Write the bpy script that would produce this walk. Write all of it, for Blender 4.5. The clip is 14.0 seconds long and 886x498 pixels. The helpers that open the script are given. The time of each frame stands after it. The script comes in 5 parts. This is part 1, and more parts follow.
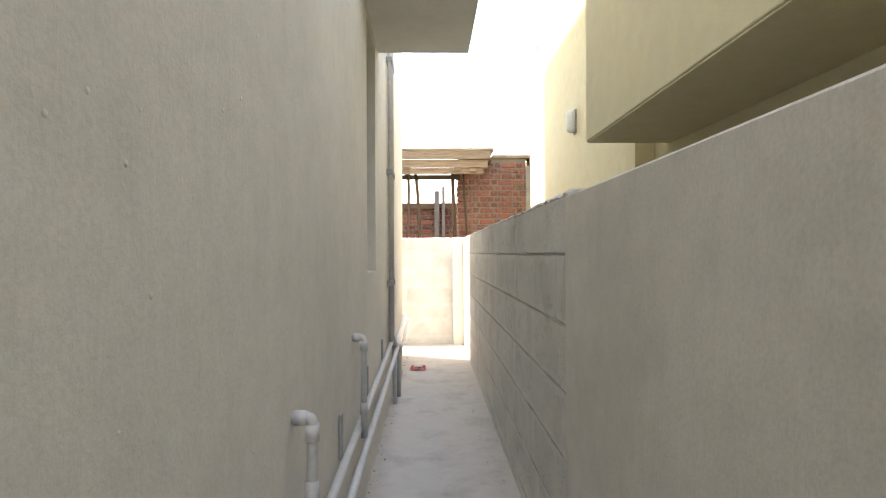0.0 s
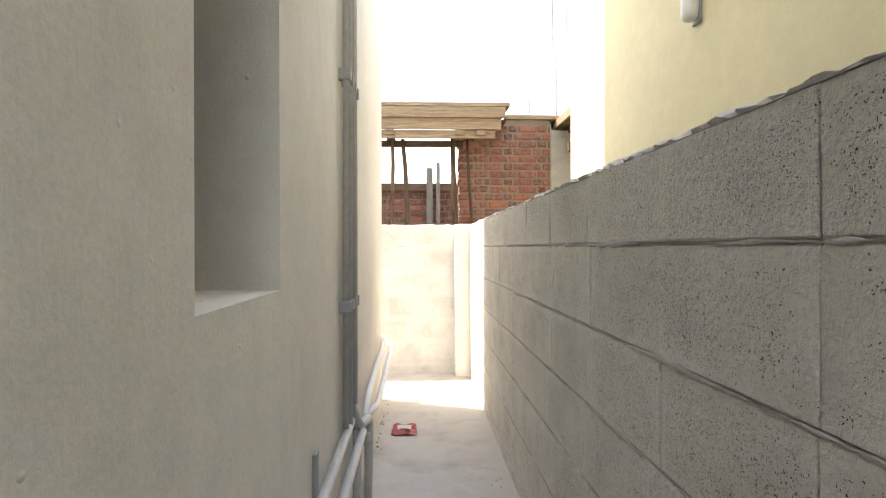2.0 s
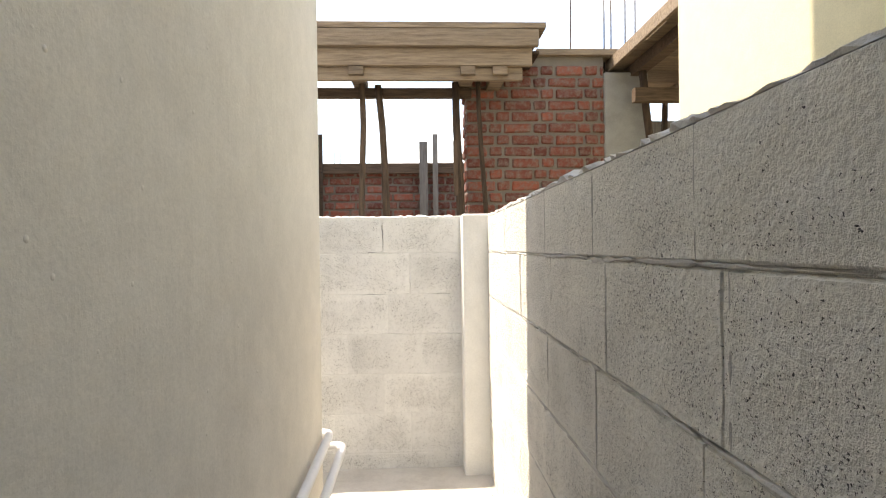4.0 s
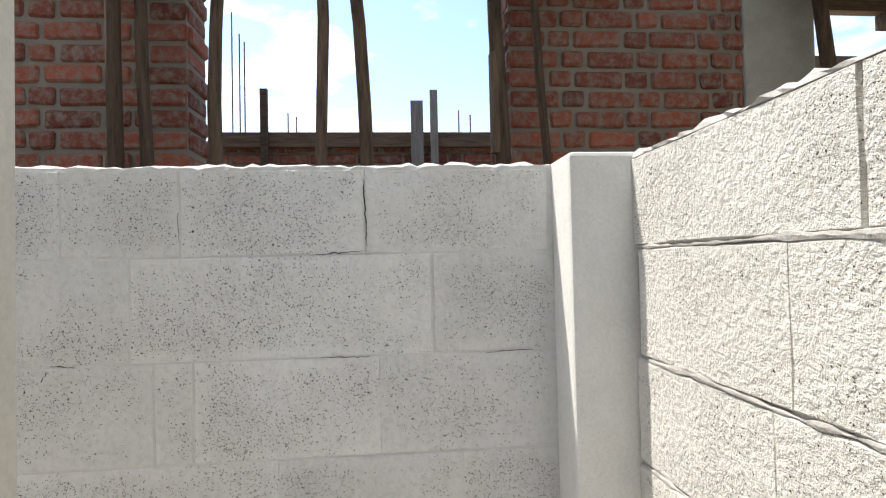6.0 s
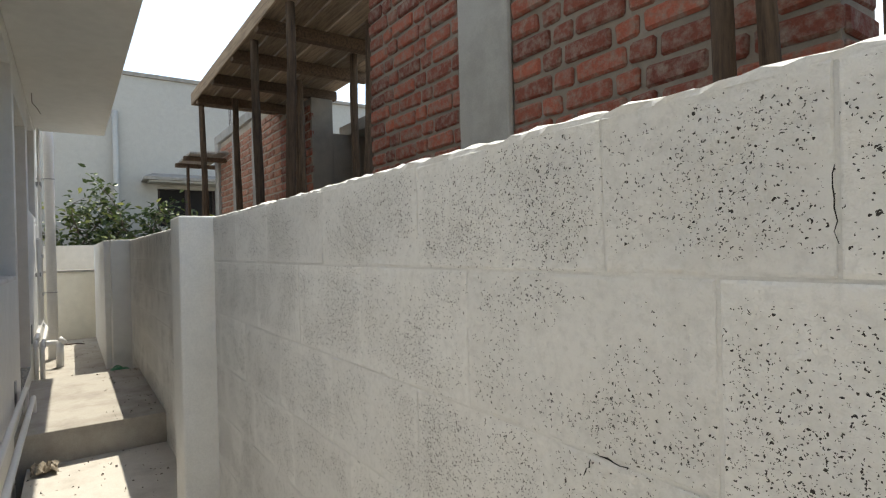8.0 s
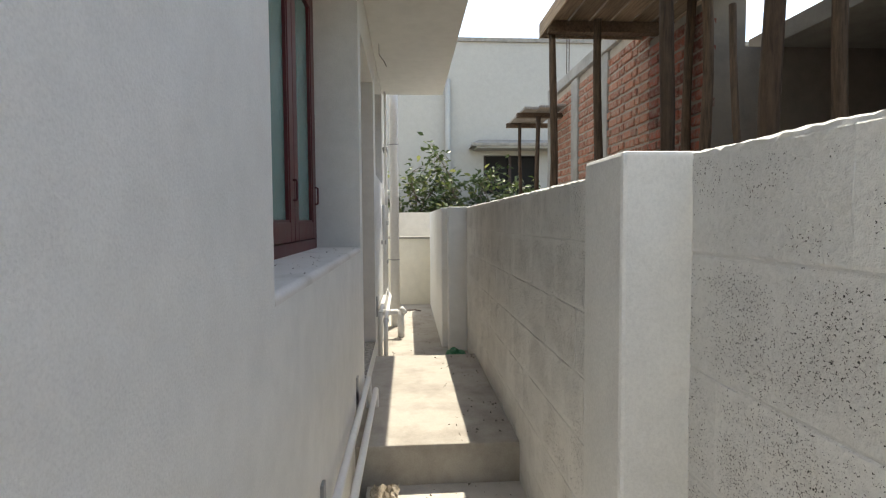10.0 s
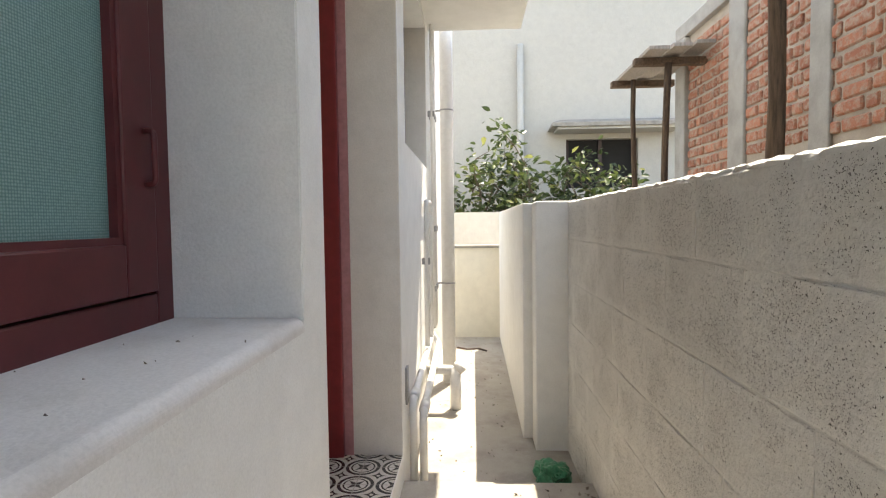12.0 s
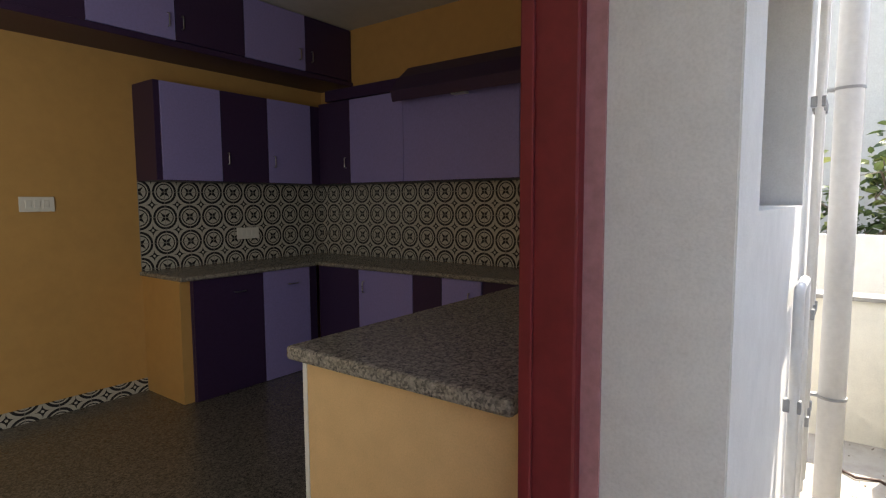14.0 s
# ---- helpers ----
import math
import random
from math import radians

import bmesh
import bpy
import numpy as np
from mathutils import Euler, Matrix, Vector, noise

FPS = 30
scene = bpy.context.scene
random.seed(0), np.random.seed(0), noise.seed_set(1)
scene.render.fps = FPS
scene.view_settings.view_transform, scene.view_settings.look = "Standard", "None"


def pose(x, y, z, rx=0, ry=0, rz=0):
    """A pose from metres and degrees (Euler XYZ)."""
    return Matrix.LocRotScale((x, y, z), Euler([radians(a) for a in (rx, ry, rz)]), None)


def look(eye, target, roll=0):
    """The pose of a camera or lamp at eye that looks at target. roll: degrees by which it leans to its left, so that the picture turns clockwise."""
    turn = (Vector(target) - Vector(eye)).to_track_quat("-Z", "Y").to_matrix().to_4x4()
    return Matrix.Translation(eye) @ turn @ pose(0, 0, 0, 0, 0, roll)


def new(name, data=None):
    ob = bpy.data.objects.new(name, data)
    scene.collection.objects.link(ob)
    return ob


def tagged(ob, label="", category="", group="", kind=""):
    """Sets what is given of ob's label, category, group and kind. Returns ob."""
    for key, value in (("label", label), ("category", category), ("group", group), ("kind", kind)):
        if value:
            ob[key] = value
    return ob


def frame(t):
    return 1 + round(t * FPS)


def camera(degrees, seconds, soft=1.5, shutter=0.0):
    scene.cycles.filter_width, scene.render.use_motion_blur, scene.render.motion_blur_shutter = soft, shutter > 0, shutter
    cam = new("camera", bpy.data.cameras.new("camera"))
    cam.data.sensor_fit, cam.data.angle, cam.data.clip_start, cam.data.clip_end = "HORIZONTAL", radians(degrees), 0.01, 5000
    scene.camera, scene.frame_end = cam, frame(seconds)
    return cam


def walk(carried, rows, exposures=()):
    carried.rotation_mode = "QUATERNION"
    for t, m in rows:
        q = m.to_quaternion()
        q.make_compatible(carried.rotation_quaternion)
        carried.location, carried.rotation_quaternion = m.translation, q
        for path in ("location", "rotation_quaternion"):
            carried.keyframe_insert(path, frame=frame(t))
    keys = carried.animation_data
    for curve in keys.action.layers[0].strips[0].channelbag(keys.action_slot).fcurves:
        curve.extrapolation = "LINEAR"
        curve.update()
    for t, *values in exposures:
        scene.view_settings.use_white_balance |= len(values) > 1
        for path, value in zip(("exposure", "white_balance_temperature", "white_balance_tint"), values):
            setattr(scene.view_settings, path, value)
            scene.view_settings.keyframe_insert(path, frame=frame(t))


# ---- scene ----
cam = camera(78.4, 14.0, soft=1.2)
PATH = [
    (0, (-0.016, -0.297, 1.206), (0.031, 1.702, 1.219), -0.3),
    (0.5, (-0.03, 0.226, 1.211), (0.022, 2.225, 1.215), -0.4),
    (1, (-0.035, 0.746, 1.212), (0.032, 2.745, 1.209), -0.4),
    (1.5, (-0.064, 1.32, 1.177), (0.013, 3.319, 1.172), -0.4),
    (2, (-0.057, 1.874, 1.19), (0.034, 3.872, 1.184), -0.1),
    (4.3, (0.058, 4.319, 1.228), (0.139, 6.317, 1.222), -0.9),
    (4.5, (0.057, 4.514, 1.233), (0.128, 6.513, 1.217), -1.0),
    (5, (-0.043, 4.951, 1.262), (0.1, 6.946, 1.214), -1.5),
    (5.5, (-0.1, 5.424, 1.218), (0.096, 7.414, 1.232), -1.3),
    (6, (-0.095, 5.844, 1.177), (0.094, 7.835, 1.22), -1.3),
    (6.5, (-0.134, 6.18, 1.16), (-0.054, 8.178, 1.171), -1.2),
    (7, (-0.247, 6.395, 1.183), (-0.404, 8.388, 1.23), -1.0),
    (7.5, (-0.289, 6.504, 1.221), (-1.284, 8.238, 1.166), -1.3),
    (8, (-0.372, 6.556, 1.235), (-2.02, 7.689, 1.23), -1.4),
    (8.5, (-0.625, 6.544, 1.233), (-2.484, 7.281, 1.242), -0.5),
    (9, (-0.973, 6.534, 1.224), (-2.917, 7.004, 1.221), -0.3),
    (9.2, (-1.133, 6.548, 1.23), (-3.099, 6.917, 1.21), -0.5),
    (11.4, (-3.623, 6.47, 1.302), (-5.62, 6.456, 1.195), -0.5),
    (11.5, (-3.721, 6.48, 1.296), (-5.719, 6.455, 1.204), -0.8),
    (12, (-4.241, 6.571, 1.296), (-6.236, 6.461, 1.198), -0.7),
    (12.5, (-4.649, 6.607, 1.298), (-6.633, 6.372, 1.203), -0.4),
    (13, (-5.073, 6.529, 1.383), (-7.031, 6.134, 1.278), -0.5),
    (13.2, (-5.189, 6.489, 1.404), (-7.123, 5.988, 1.31), -0.5),
    (13.5, (-5.37, 6.445, 1.487), (-7.232, 5.721, 1.381), -0.6),
    (13.7, (-5.505, 6.42, 1.545), (-7.269, 5.484, 1.44), -0.6),
    (14, (-5.658, 6.39, 1.716), (-7.254, 5.197, 1.541), -0.3),
]
EXPOSURES = [(0.0, 2.88, 8600, 12), (1.5, 2.95, 8600, 12), (2.2, 2.78, 8500, 12), (4.3, 1.86, 7600, 10), (4.6, 1.54, 7300, 9), (5.0, 1.08, 6900, 6), (6.5, 1.38, 6800, 9), (7.5, 1.32, 7200, 7), (9.2, 1.34, 7200, 6), (11.4, 2.48, 7900, 10), (13.0, 2.3, 7600, 7), (14.0, 2.55, 7100, 11)]
walk(cam, [(t, look(eye, target, roll)) for t, eye, target, roll in PATH], EXPOSURES)

# ---- light ----
SUN_WAY = Vector((0.50, -0.205, -1.0)).normalized()
SUN_EL = math.asin(-SUN_WAY.z)
SUN_AZ = math.atan2(-SUN_WAY.x, -SUN_WAY.y)
world = bpy.data.worlds.new("sky")
scene.world = world
world.use_nodes = True
wn, wl = world.node_tree.nodes, world.node_tree.links
wn.clear()
sky = wn.new("ShaderNodeTexSky")
sky.sky_type = "NISHITA"
sky.sun_disc = False
sky.sun_elevation, sky.sun_rotation = SUN_EL, SUN_AZ
sky.dust_density, sky.air_density = 0.8, 1.0
wco = wn.new("ShaderNodeTexCoord")
wmap = wn.new("ShaderNodeMapping")
wmap.inputs["Scale"].default_value = (1.0, 1.0, 2.6)
wl.new(wco.outputs["Generated"], wmap.inputs["Vector"])
wnoise = wn.new("ShaderNodeTexNoise")
wnoise.inputs["Scale"].default_value, wnoise.inputs["Detail"].default_value = 3.2, 7.0
wnoise.inputs["Roughness"].default_value = 0.55
wl.new(wmap.outputs["Vector"], wnoise.inputs["Vector"])
wramp = wn.new("ShaderNodeValToRGB")
wramp.color_ramp.elements[0].position, wramp.color_ramp.elements[1].position = 0.52, 0.77
wl.new(wnoise.outputs["Fac"], wramp.inputs["Fac"])
wmix = wn.new("ShaderNodeMix")
wmix.data_type = "RGBA"
wmix.inputs["B"].default_value = (6.6, 6.75, 7.0, 1)
wl.new(wramp.outputs["Color"], wmix.inputs["Factor"])
wl.new(sky.outputs["Color"], wmix.inputs["A"])
wbg = wn.new("ShaderNodeBackground")
wbg.inputs["Strength"].default_value = 0.15
wl.new(wmix.outputs["Result"], wbg.inputs["Color"])
wout = wn.new("ShaderNodeOutputWorld")
wl.new(wbg.outputs["Background"], wout.inputs["Surface"])
sun_data = bpy.data.lights.new("sun", "SUN")
sun_data.energy, sun_data.angle, sun_data.color = 2.45, radians(0.5), (1.0, 0.97, 0.92)
sun = new("sun", sun_data)
sun.matrix_world = look((0, 0, 30), Vector((0, 0, 30)) + SUN_WAY)


# ---- materials ----
def shader(name, rough=0.8, metal=0.0, spec=0.3):
    m = bpy.data.materials.new(name)
    m.use_nodes = True
    b = m.node_tree.nodes["Principled BSDF"]
    b.inputs["Roughness"].default_value, b.inputs["Metallic"].default_value = rough, metal
    b.inputs["Specular IOR Level"].default_value = spec
    return m, m.node_tree.nodes, m.node_tree.links, b


def coords(n, l, scale=(1, 1, 1), kind="Object"):
    """World-sized coordinates: all meshes are modelled at their places unless pieces."""
    c = n.new("ShaderNodeTexCoord")
    if kind == "World":
        c = n.new("ShaderNodeNewGeometry")
        out = c.outputs["Position"]
    else:
        out = c.outputs[kind]
    mp = n.new("ShaderNodeMapping")
    mp.inputs["Scale"].default_value = scale
    l.new(out, mp.inputs["Vector"])
    return mp.outputs["Vector"]


def noise_tex(n, l, vec, scale, detail=4.0, rough=0.6):
    t = n.new("ShaderNodeTexNoise")
    t.inputs["Scale"].default_value, t.inputs["Detail"].default_value, t.inputs["Roughness"].default_value = scale, detail, rough
    l.new(vec, t.inputs["Vector"])
    return t.outputs["Fac"]


def ramp(n, l, fac, stops):
    r = n.new("ShaderNodeValToRGB")
    e = r.color_ramp.elements
    while len(e) < len(stops):
        e.new(0.5)
    for k, (p, c) in zip(e, stops):
        k.position, k.color = p, (*c, 1) if len(c) == 3 else c
    l.new(fac, r.inputs["Fac"])
    return r.outputs["Color"]


def mix(n, l, fac, a, b, blend="MIX"):
    m = n.new("ShaderNodeMix")
    m.data_type, m.blend_type = "RGBA", blend
    for sock, v in (("Factor", fac), ("A", a), ("B", b)):
        if isinstance(v, (int, float)):
            m.inputs[sock].default_value = v
        elif isinstance(v, tuple):
            m.inputs[sock].default_value = (*v, 1)
        else:
            l.new(v, m.inputs[sock])
    return m.outputs["Result"]


def bump(n, l, b, height, strength, distance, prev=None):
    k = n.new("ShaderNodeBump")
    k.inputs["Strength"].default_value, k.inputs["Distance"].default_value = strength, distance
    l.new(height, k.inputs["Height"])
    if prev:
        l.new(prev, k.inputs["Normal"])
    l.new(k.outputs["Normal"], b.inputs["Normal"])
    return k.outputs["Normal"]


def stained(name, base, dark, rough=0.85, grain=180.0, relief=0.002, patch=1.6, amount=0.5, coarse=0.0, spec=0.25, lo=0.42, hi=0.75, specks=0.0):
    """Painted or cement surface: broad stains, fine grain, a sandy relief and sometimes a coarser one."""
    m, n, l, b = shader(name, rough, spec=spec)
    v = coords(n, l, kind="World")
    broad = ramp(n, l, noise_tex(n, l, v, patch, 6, 0.62), [(lo, (0, 0, 0)), (hi, (1, 1, 1))])
    fine = noise_tex(n, l, v, grain, 3, 0.7)
    mid = noise_tex(n, l, v, 11.0, 5, 0.65)
    c = mix(n, l, broad, base, dark)
    c = mix(n, l, amount, base, c)
    c = mix(n, l, ramp(n, l, mid, [(0.3, (0.93,) * 3), (0.7, (1.04,) * 3)]), c, c)
    shade = ramp(n, l, fine, [(0.25, (0.88,) * 3), (0.6, (1.0,) * 3)])
    shade2 = ramp(n, l, mid, [(0.3, (0.92,) * 3), (0.65, (1.0,) * 3)])
    c = mix(n, l, 1.0, c, shade, "MULTIPLY")
    c = mix(n, l, 1.0, c, shade2, "MULTIPLY")
    l.new(c, b.inputs["Base Color"])
    nn = bump(n, l, b, fine, 0.6, relief)
    nn = bump(n, l, b, mid, 0.35, 0.006, nn)
    if specks:
        dots = n.new("ShaderNodeTexVoronoi")
        dots.inputs["Scale"].default_value = 26
        l.new(v, dots.inputs["Vector"])
        grain_cell = n.new("ShaderNodeSeparateColor")
        l.new(dots.outputs["Color"], grain_cell.inputs["Color"])
        few = ramp(n, l, grain_cell.outputs["Red"], [(0.22, (1, 1, 1)), (0.24, (0, 0, 0))])
        knob = mix(n, l, 1.0, ramp(n, l, dots.outputs["Distance"], [(0.05, (1, 1, 1)), (0.16, (0, 0, 0))]), few, "MULTIPLY")
        nn = bump(n, l, b, knob, 0.8, specks, nn)
        streak = noise_tex(n, l, coords(n, l, (14, 14, 1.5), "World"), 1.0, 5, 0.6)
        nn = bump(n, l, b, streak, 0.4, 0.006, nn)
    if coarse:
        big = noise_tex(n, l, v, 170, 3, 0.6)
        bump(n, l, b, big, 0.7, coarse, nn)
    return m


MAT_HOUSE = stained("house_stucco", (0.76, 0.755, 0.725), (0.67, 0.665, 0.635), grain=230, relief=0.0013, coarse=0.0016, amount=0.6)
MAT_HOUSE_FINE = stained("house_brushed_plaster", (0.72, 0.675, 0.595), (0.62, 0.58, 0.51), grain=150, relief=0.0010, coarse=0.0006, amount=0.9, patch=1.1, specks=0.004)
MAT_HOUSE_SMOOTH = stained("house_plaster", (0.70, 0.69, 0.65), (0.61, 0.60, 0.56), grain=160, relief=0.001, amount=0.5)
MAT_REVEAL = stained("reveal_plaster", (0.70, 0.685, 0.665), (0.61, 0.595, 0.575), grain=160, relief=0.001, amount=0.5)
MAT_SILL = stained("dusty_sill_cement", (0.70, 0.675, 0.645), (0.50, 0.47, 0.43), grain=150, relief=0.0008, patch=5.5, amount=0.75, lo=0.5, hi=0.72)
MAT_PILLAR = stained("pillar_plaster", (0.78, 0.77, 0.74), (0.68, 0.67, 0.64), grain=140, relief=0.0012, amount=0.55)
MAT_CEMENT = stained("cement_plaster", (0.73, 0.695, 0.63), (0.60, 0.57, 0.515), grain=120, relief=0.0006, patch=1.3, amount=0.95, specks=0.001)
MAT_FLOOR = stained("floor_concrete", (0.55, 0.515, 0.465), (0.37, 0.335, 0.295), grain=130, relief=0.0015, patch=3.2, amount=0.75, lo=0.5, hi=0.72)
MAT_FLOOR_BACK = stained("dusty_cement", (0.42, 0.39, 0.345), (0.27, 0.24, 0.205), grain=130, relief=0.0015, patch=3.4, amount=0.8, lo=0.46, hi=0.70)
MAT_MORTAR = stained("mortar", (0.72, 0.71, 0.685), (0.56, 0.55, 0.53), grain=190, relief=0.003, patch=5, amount=0.6)
MAT_CAP = stained("rough_cap_mortar", (0.58, 0.56, 0.53), (0.30, 0.28, 0.26), grain=150, relief=0.005, patch=7, amount=0.8)
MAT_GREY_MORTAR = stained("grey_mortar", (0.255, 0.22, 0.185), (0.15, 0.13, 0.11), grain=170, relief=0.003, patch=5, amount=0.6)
MAT_PALE_MORTAR = stained("pale_mortar", (0.44, 0.39, 0.33), (0.30, 0.26, 0.22), grain=150, relief=0.004, patch=5, amount=0.8)
MAT_CREAM = stained("cream_paint", (0.76, 0.69, 0.47), (0.69, 0.625, 0.425), grain=200, relief=0.001, amount=0.4)
MAT_SOFFIT = stained("cream_soffit", (0.74, 0.67, 0.47), (0.65, 0.59, 0.41), grain=200, relief=0.001, amount=0.5)
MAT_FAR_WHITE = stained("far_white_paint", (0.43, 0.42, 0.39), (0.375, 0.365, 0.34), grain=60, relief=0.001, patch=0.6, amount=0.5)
MAT_FAR_CREAM = stained("far_cream_paint", (0.72, 0.68, 0.58), (0.6, 0.56, 0.47), grain=120, relief=0.001, amount=0.5)
MAT_CONCRETE = stained("raw_concrete", (0.36, 0.35, 0.33), (0.22, 0.21, 0.19), grain=140, relief=0.003, patch=4, amount=0.8)
MAT_GROUND = stained("bare_earth", (0.30, 0.24, 0.17), (0.2, 0.16, 0.11), grain=60, relief=0.01, patch=0.7)
MAT_ORANGE = stained("orange_wall_paint", (0.60, 0.355, 0.13), (0.52, 0.30, 0.11), grain=200, relief=0.001, amount=0.4, rough=0.6)
MAT_PEACH = stained("peach_panel_paint", (0.80, 0.55, 0.29), (0.72, 0.48, 0.24), grain=200, relief=0.0008, amount=0.4, rough=0.55)
MAT_CEILING = stained("ceiling_paint", (0.72, 0.70, 0.66), (0.64, 0.62, 0.58), grain=120, relief=0.001)


def plain(name, col, rough=0.4, metal=0.0, var=0.12, scale=30.0, spec=0.4, relief=0.0):
    m, n, l, b = shader(name, rough, metal, spec)
    v = coords(n, l, kind="World")
    f = noise_tex(n, l, v, scale, 5, 0.65)
    dark = tuple(c * (1 - 2 * var) for c in col)
    l.new(ramp(n, l, f, [(0.3, dark), (0.65, col)]), b.inputs["Base Color"])
    rr = n.new("ShaderNodeMapRange")
    rr.inputs["To Min"].default_value, rr.inputs["To Max"].default_value = rough * 0.8, min(1.0, rough * 1.25)
    l.new(f, rr.inputs["Value"])
    l.new(rr.outputs["Result"], b.inputs["Roughness"])
    if relief:
        bump(n, l, b, f, 0.5, relief)
    return m


MAT_PVC = plain("white_pvc", (0.72, 0.71, 0.70), 0.38, var=0.05)
MAT_PVC_GREY = plain("dusty_pvc", (0.52, 0.51, 0.50), 0.45, var=0.1)
MAT_PVC_SHADE = plain("grey_clamp", (0.33, 0.33, 0.33), 0.5)
MAT_RED_WOOD = plain("maroon_paint", (0.115, 0.022, 0.024), 0.42, var=0.15, scale=14, relief=0.001)
MAT_RED_BRIGHT = plain("red_primer", (0.21, 0.024, 0.03), 0.5, var=0.12, scale=14, relief=0.001)
MAT_PINK = plain("pink_sealant", (0.45, 0.22, 0.24), 0.6)
MAT_DARK_WOOD = plain("dark_window_frame", (0.045, 0.025, 0.022), 0.5)
MAT_METAL = plain("steel", (0.5, 0.5, 0.52), 0.28, 1.0, var=0.05)
MAT_REBAR = plain("rusty_bar", (0.09, 0.06, 0.05), 0.7, 0.4)
MAT_LAVENDER = plain("lavender_laminate", (0.30, 0.265, 0.60), 0.35, var=0.06, scale=60)
MAT_PURPLE = plain("dark_purple_laminate", (0.045, 0.024, 0.075), 0.35, var=0.1, scale=60)
MAT_WHITE_TRIM = plain("white_edging", (0.8, 0.79, 0.76), 0.4, var=0.03)
# near-black: latch stud, open joints, and sheets painted as the dark of rooms
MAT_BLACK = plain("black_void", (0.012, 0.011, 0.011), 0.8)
MAT_PACKET = plain("red_packet_foil", (0.55, 0.09, 0.09), 0.4, var=0.3, scale=60, relief=0.004)
MAT_PACKET_PALE = plain("packet_print", (0.7, 0.62, 0.58), 0.4, var=0.15, scale=60)
MAT_GREEN_BAG = plain("green_plastic", (0.05, 0.25, 0.13), 0.35, var=0.2, scale=60)
MAT_PAPER = plain("dry_paper", (0.42, 0.36, 0.28), 0.8, var=0.3, scale=40)
MAT_SLAB_EDGE = plain("weathered_slab", (0.30, 0.28, 0.25), 0.85, var=0.2, scale=9, relief=0.003)
MAT_LAMP = plain("frosted_lamp_cover", (0.78, 0.78, 0.76), 0.3, var=0.03)
MAT_BARK = plain("bark", (0.16, 0.125, 0.09), 0.9, var=0.25, scale=40, relief=0.006)


def timber(name, col, dark, grain=(60, 60, 6)):
    m, n, l, b = shader(name, 0.85, spec=0.2)
    v = coords(n, l, grain, "Object")
    info = n.new("ShaderNodeObjectInfo")
    f = noise_tex(n, l, v, 1.0, 6, 0.7)
    c = ramp(n, l, f, [(0.3, dark), (0.62, col)])
    tone = n.new("ShaderNodeMapRange")
    tone.inputs["To Min"].default_value, tone.inputs["To Max"].default_value = 0.65, 1.25
    l.new(info.outputs["Random"], tone.inputs["Value"])
    l.new(mix(n, l, 1.0, c, tone.outputs["Result"], "MULTIPLY"), b.inputs["Base Color"])
    bump(n, l, b, f, 0.8, 0.006)
    return m


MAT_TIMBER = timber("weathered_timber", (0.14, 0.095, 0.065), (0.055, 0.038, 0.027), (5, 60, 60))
MAT_POLE = timber("wooden_prop", (0.14, 0.095, 0.065), (0.045, 0.032, 0.024))
MAT_PLANK = timber("shuttering_plank", (0.31, 0.235, 0.165), (0.14, 0.10, 0.07), (4, 50, 50))
MAT_PLANK_GREY = timber("grey_plank", (0.34, 0.31, 0.28), (0.2, 0.18, 0.16))


def brick_mat(name, lo, hi, dirt):
    m, n, l, b = shader(name, 0.9, spec=0.2)
    info = n.new("ShaderNodeObjectInfo")
    v = coords(n, l, kind="World")
    c = ramp(n, l, info.outputs["Random"], [(0.0, lo), (0.5, tuple((p + q) / 2 for p, q in zip(lo, hi))), (1.0, hi)])
    f = noise_tex(n, l, v, 24, 6, 0.7)
    g = noise_tex(n, l, v, 120, 3, 0.7)
    c = mix(n, l, ramp(n, l, f, [(0.44, (0, 0, 0)), (0.64, (0.85,) * 3)]), c, dirt)
    c = mix(n, l, 1.0, c, ramp(n, l, g, [(0.3, (0.75,) * 3), (0.65, (1, 1, 1))]), "MULTIPLY")
    l.new(c, b.inputs["Base Color"])
    nn = bump(n, l, b, g, 0.7, 0.003)
    bump(n, l, b, f, 0.5, 0.008, nn)
    return m


MAT_BRICK = brick_mat("red_brick", (0.15, 0.05, 0.038), (0.36, 0.112, 0.072), (0.27, 0.215, 0.18))
MAT_BRICK_PALE = brick_mat("orange_brick", (0.29, 0.115, 0.075), (0.46, 0.2, 0.13), (0.42, 0.36, 0.30))


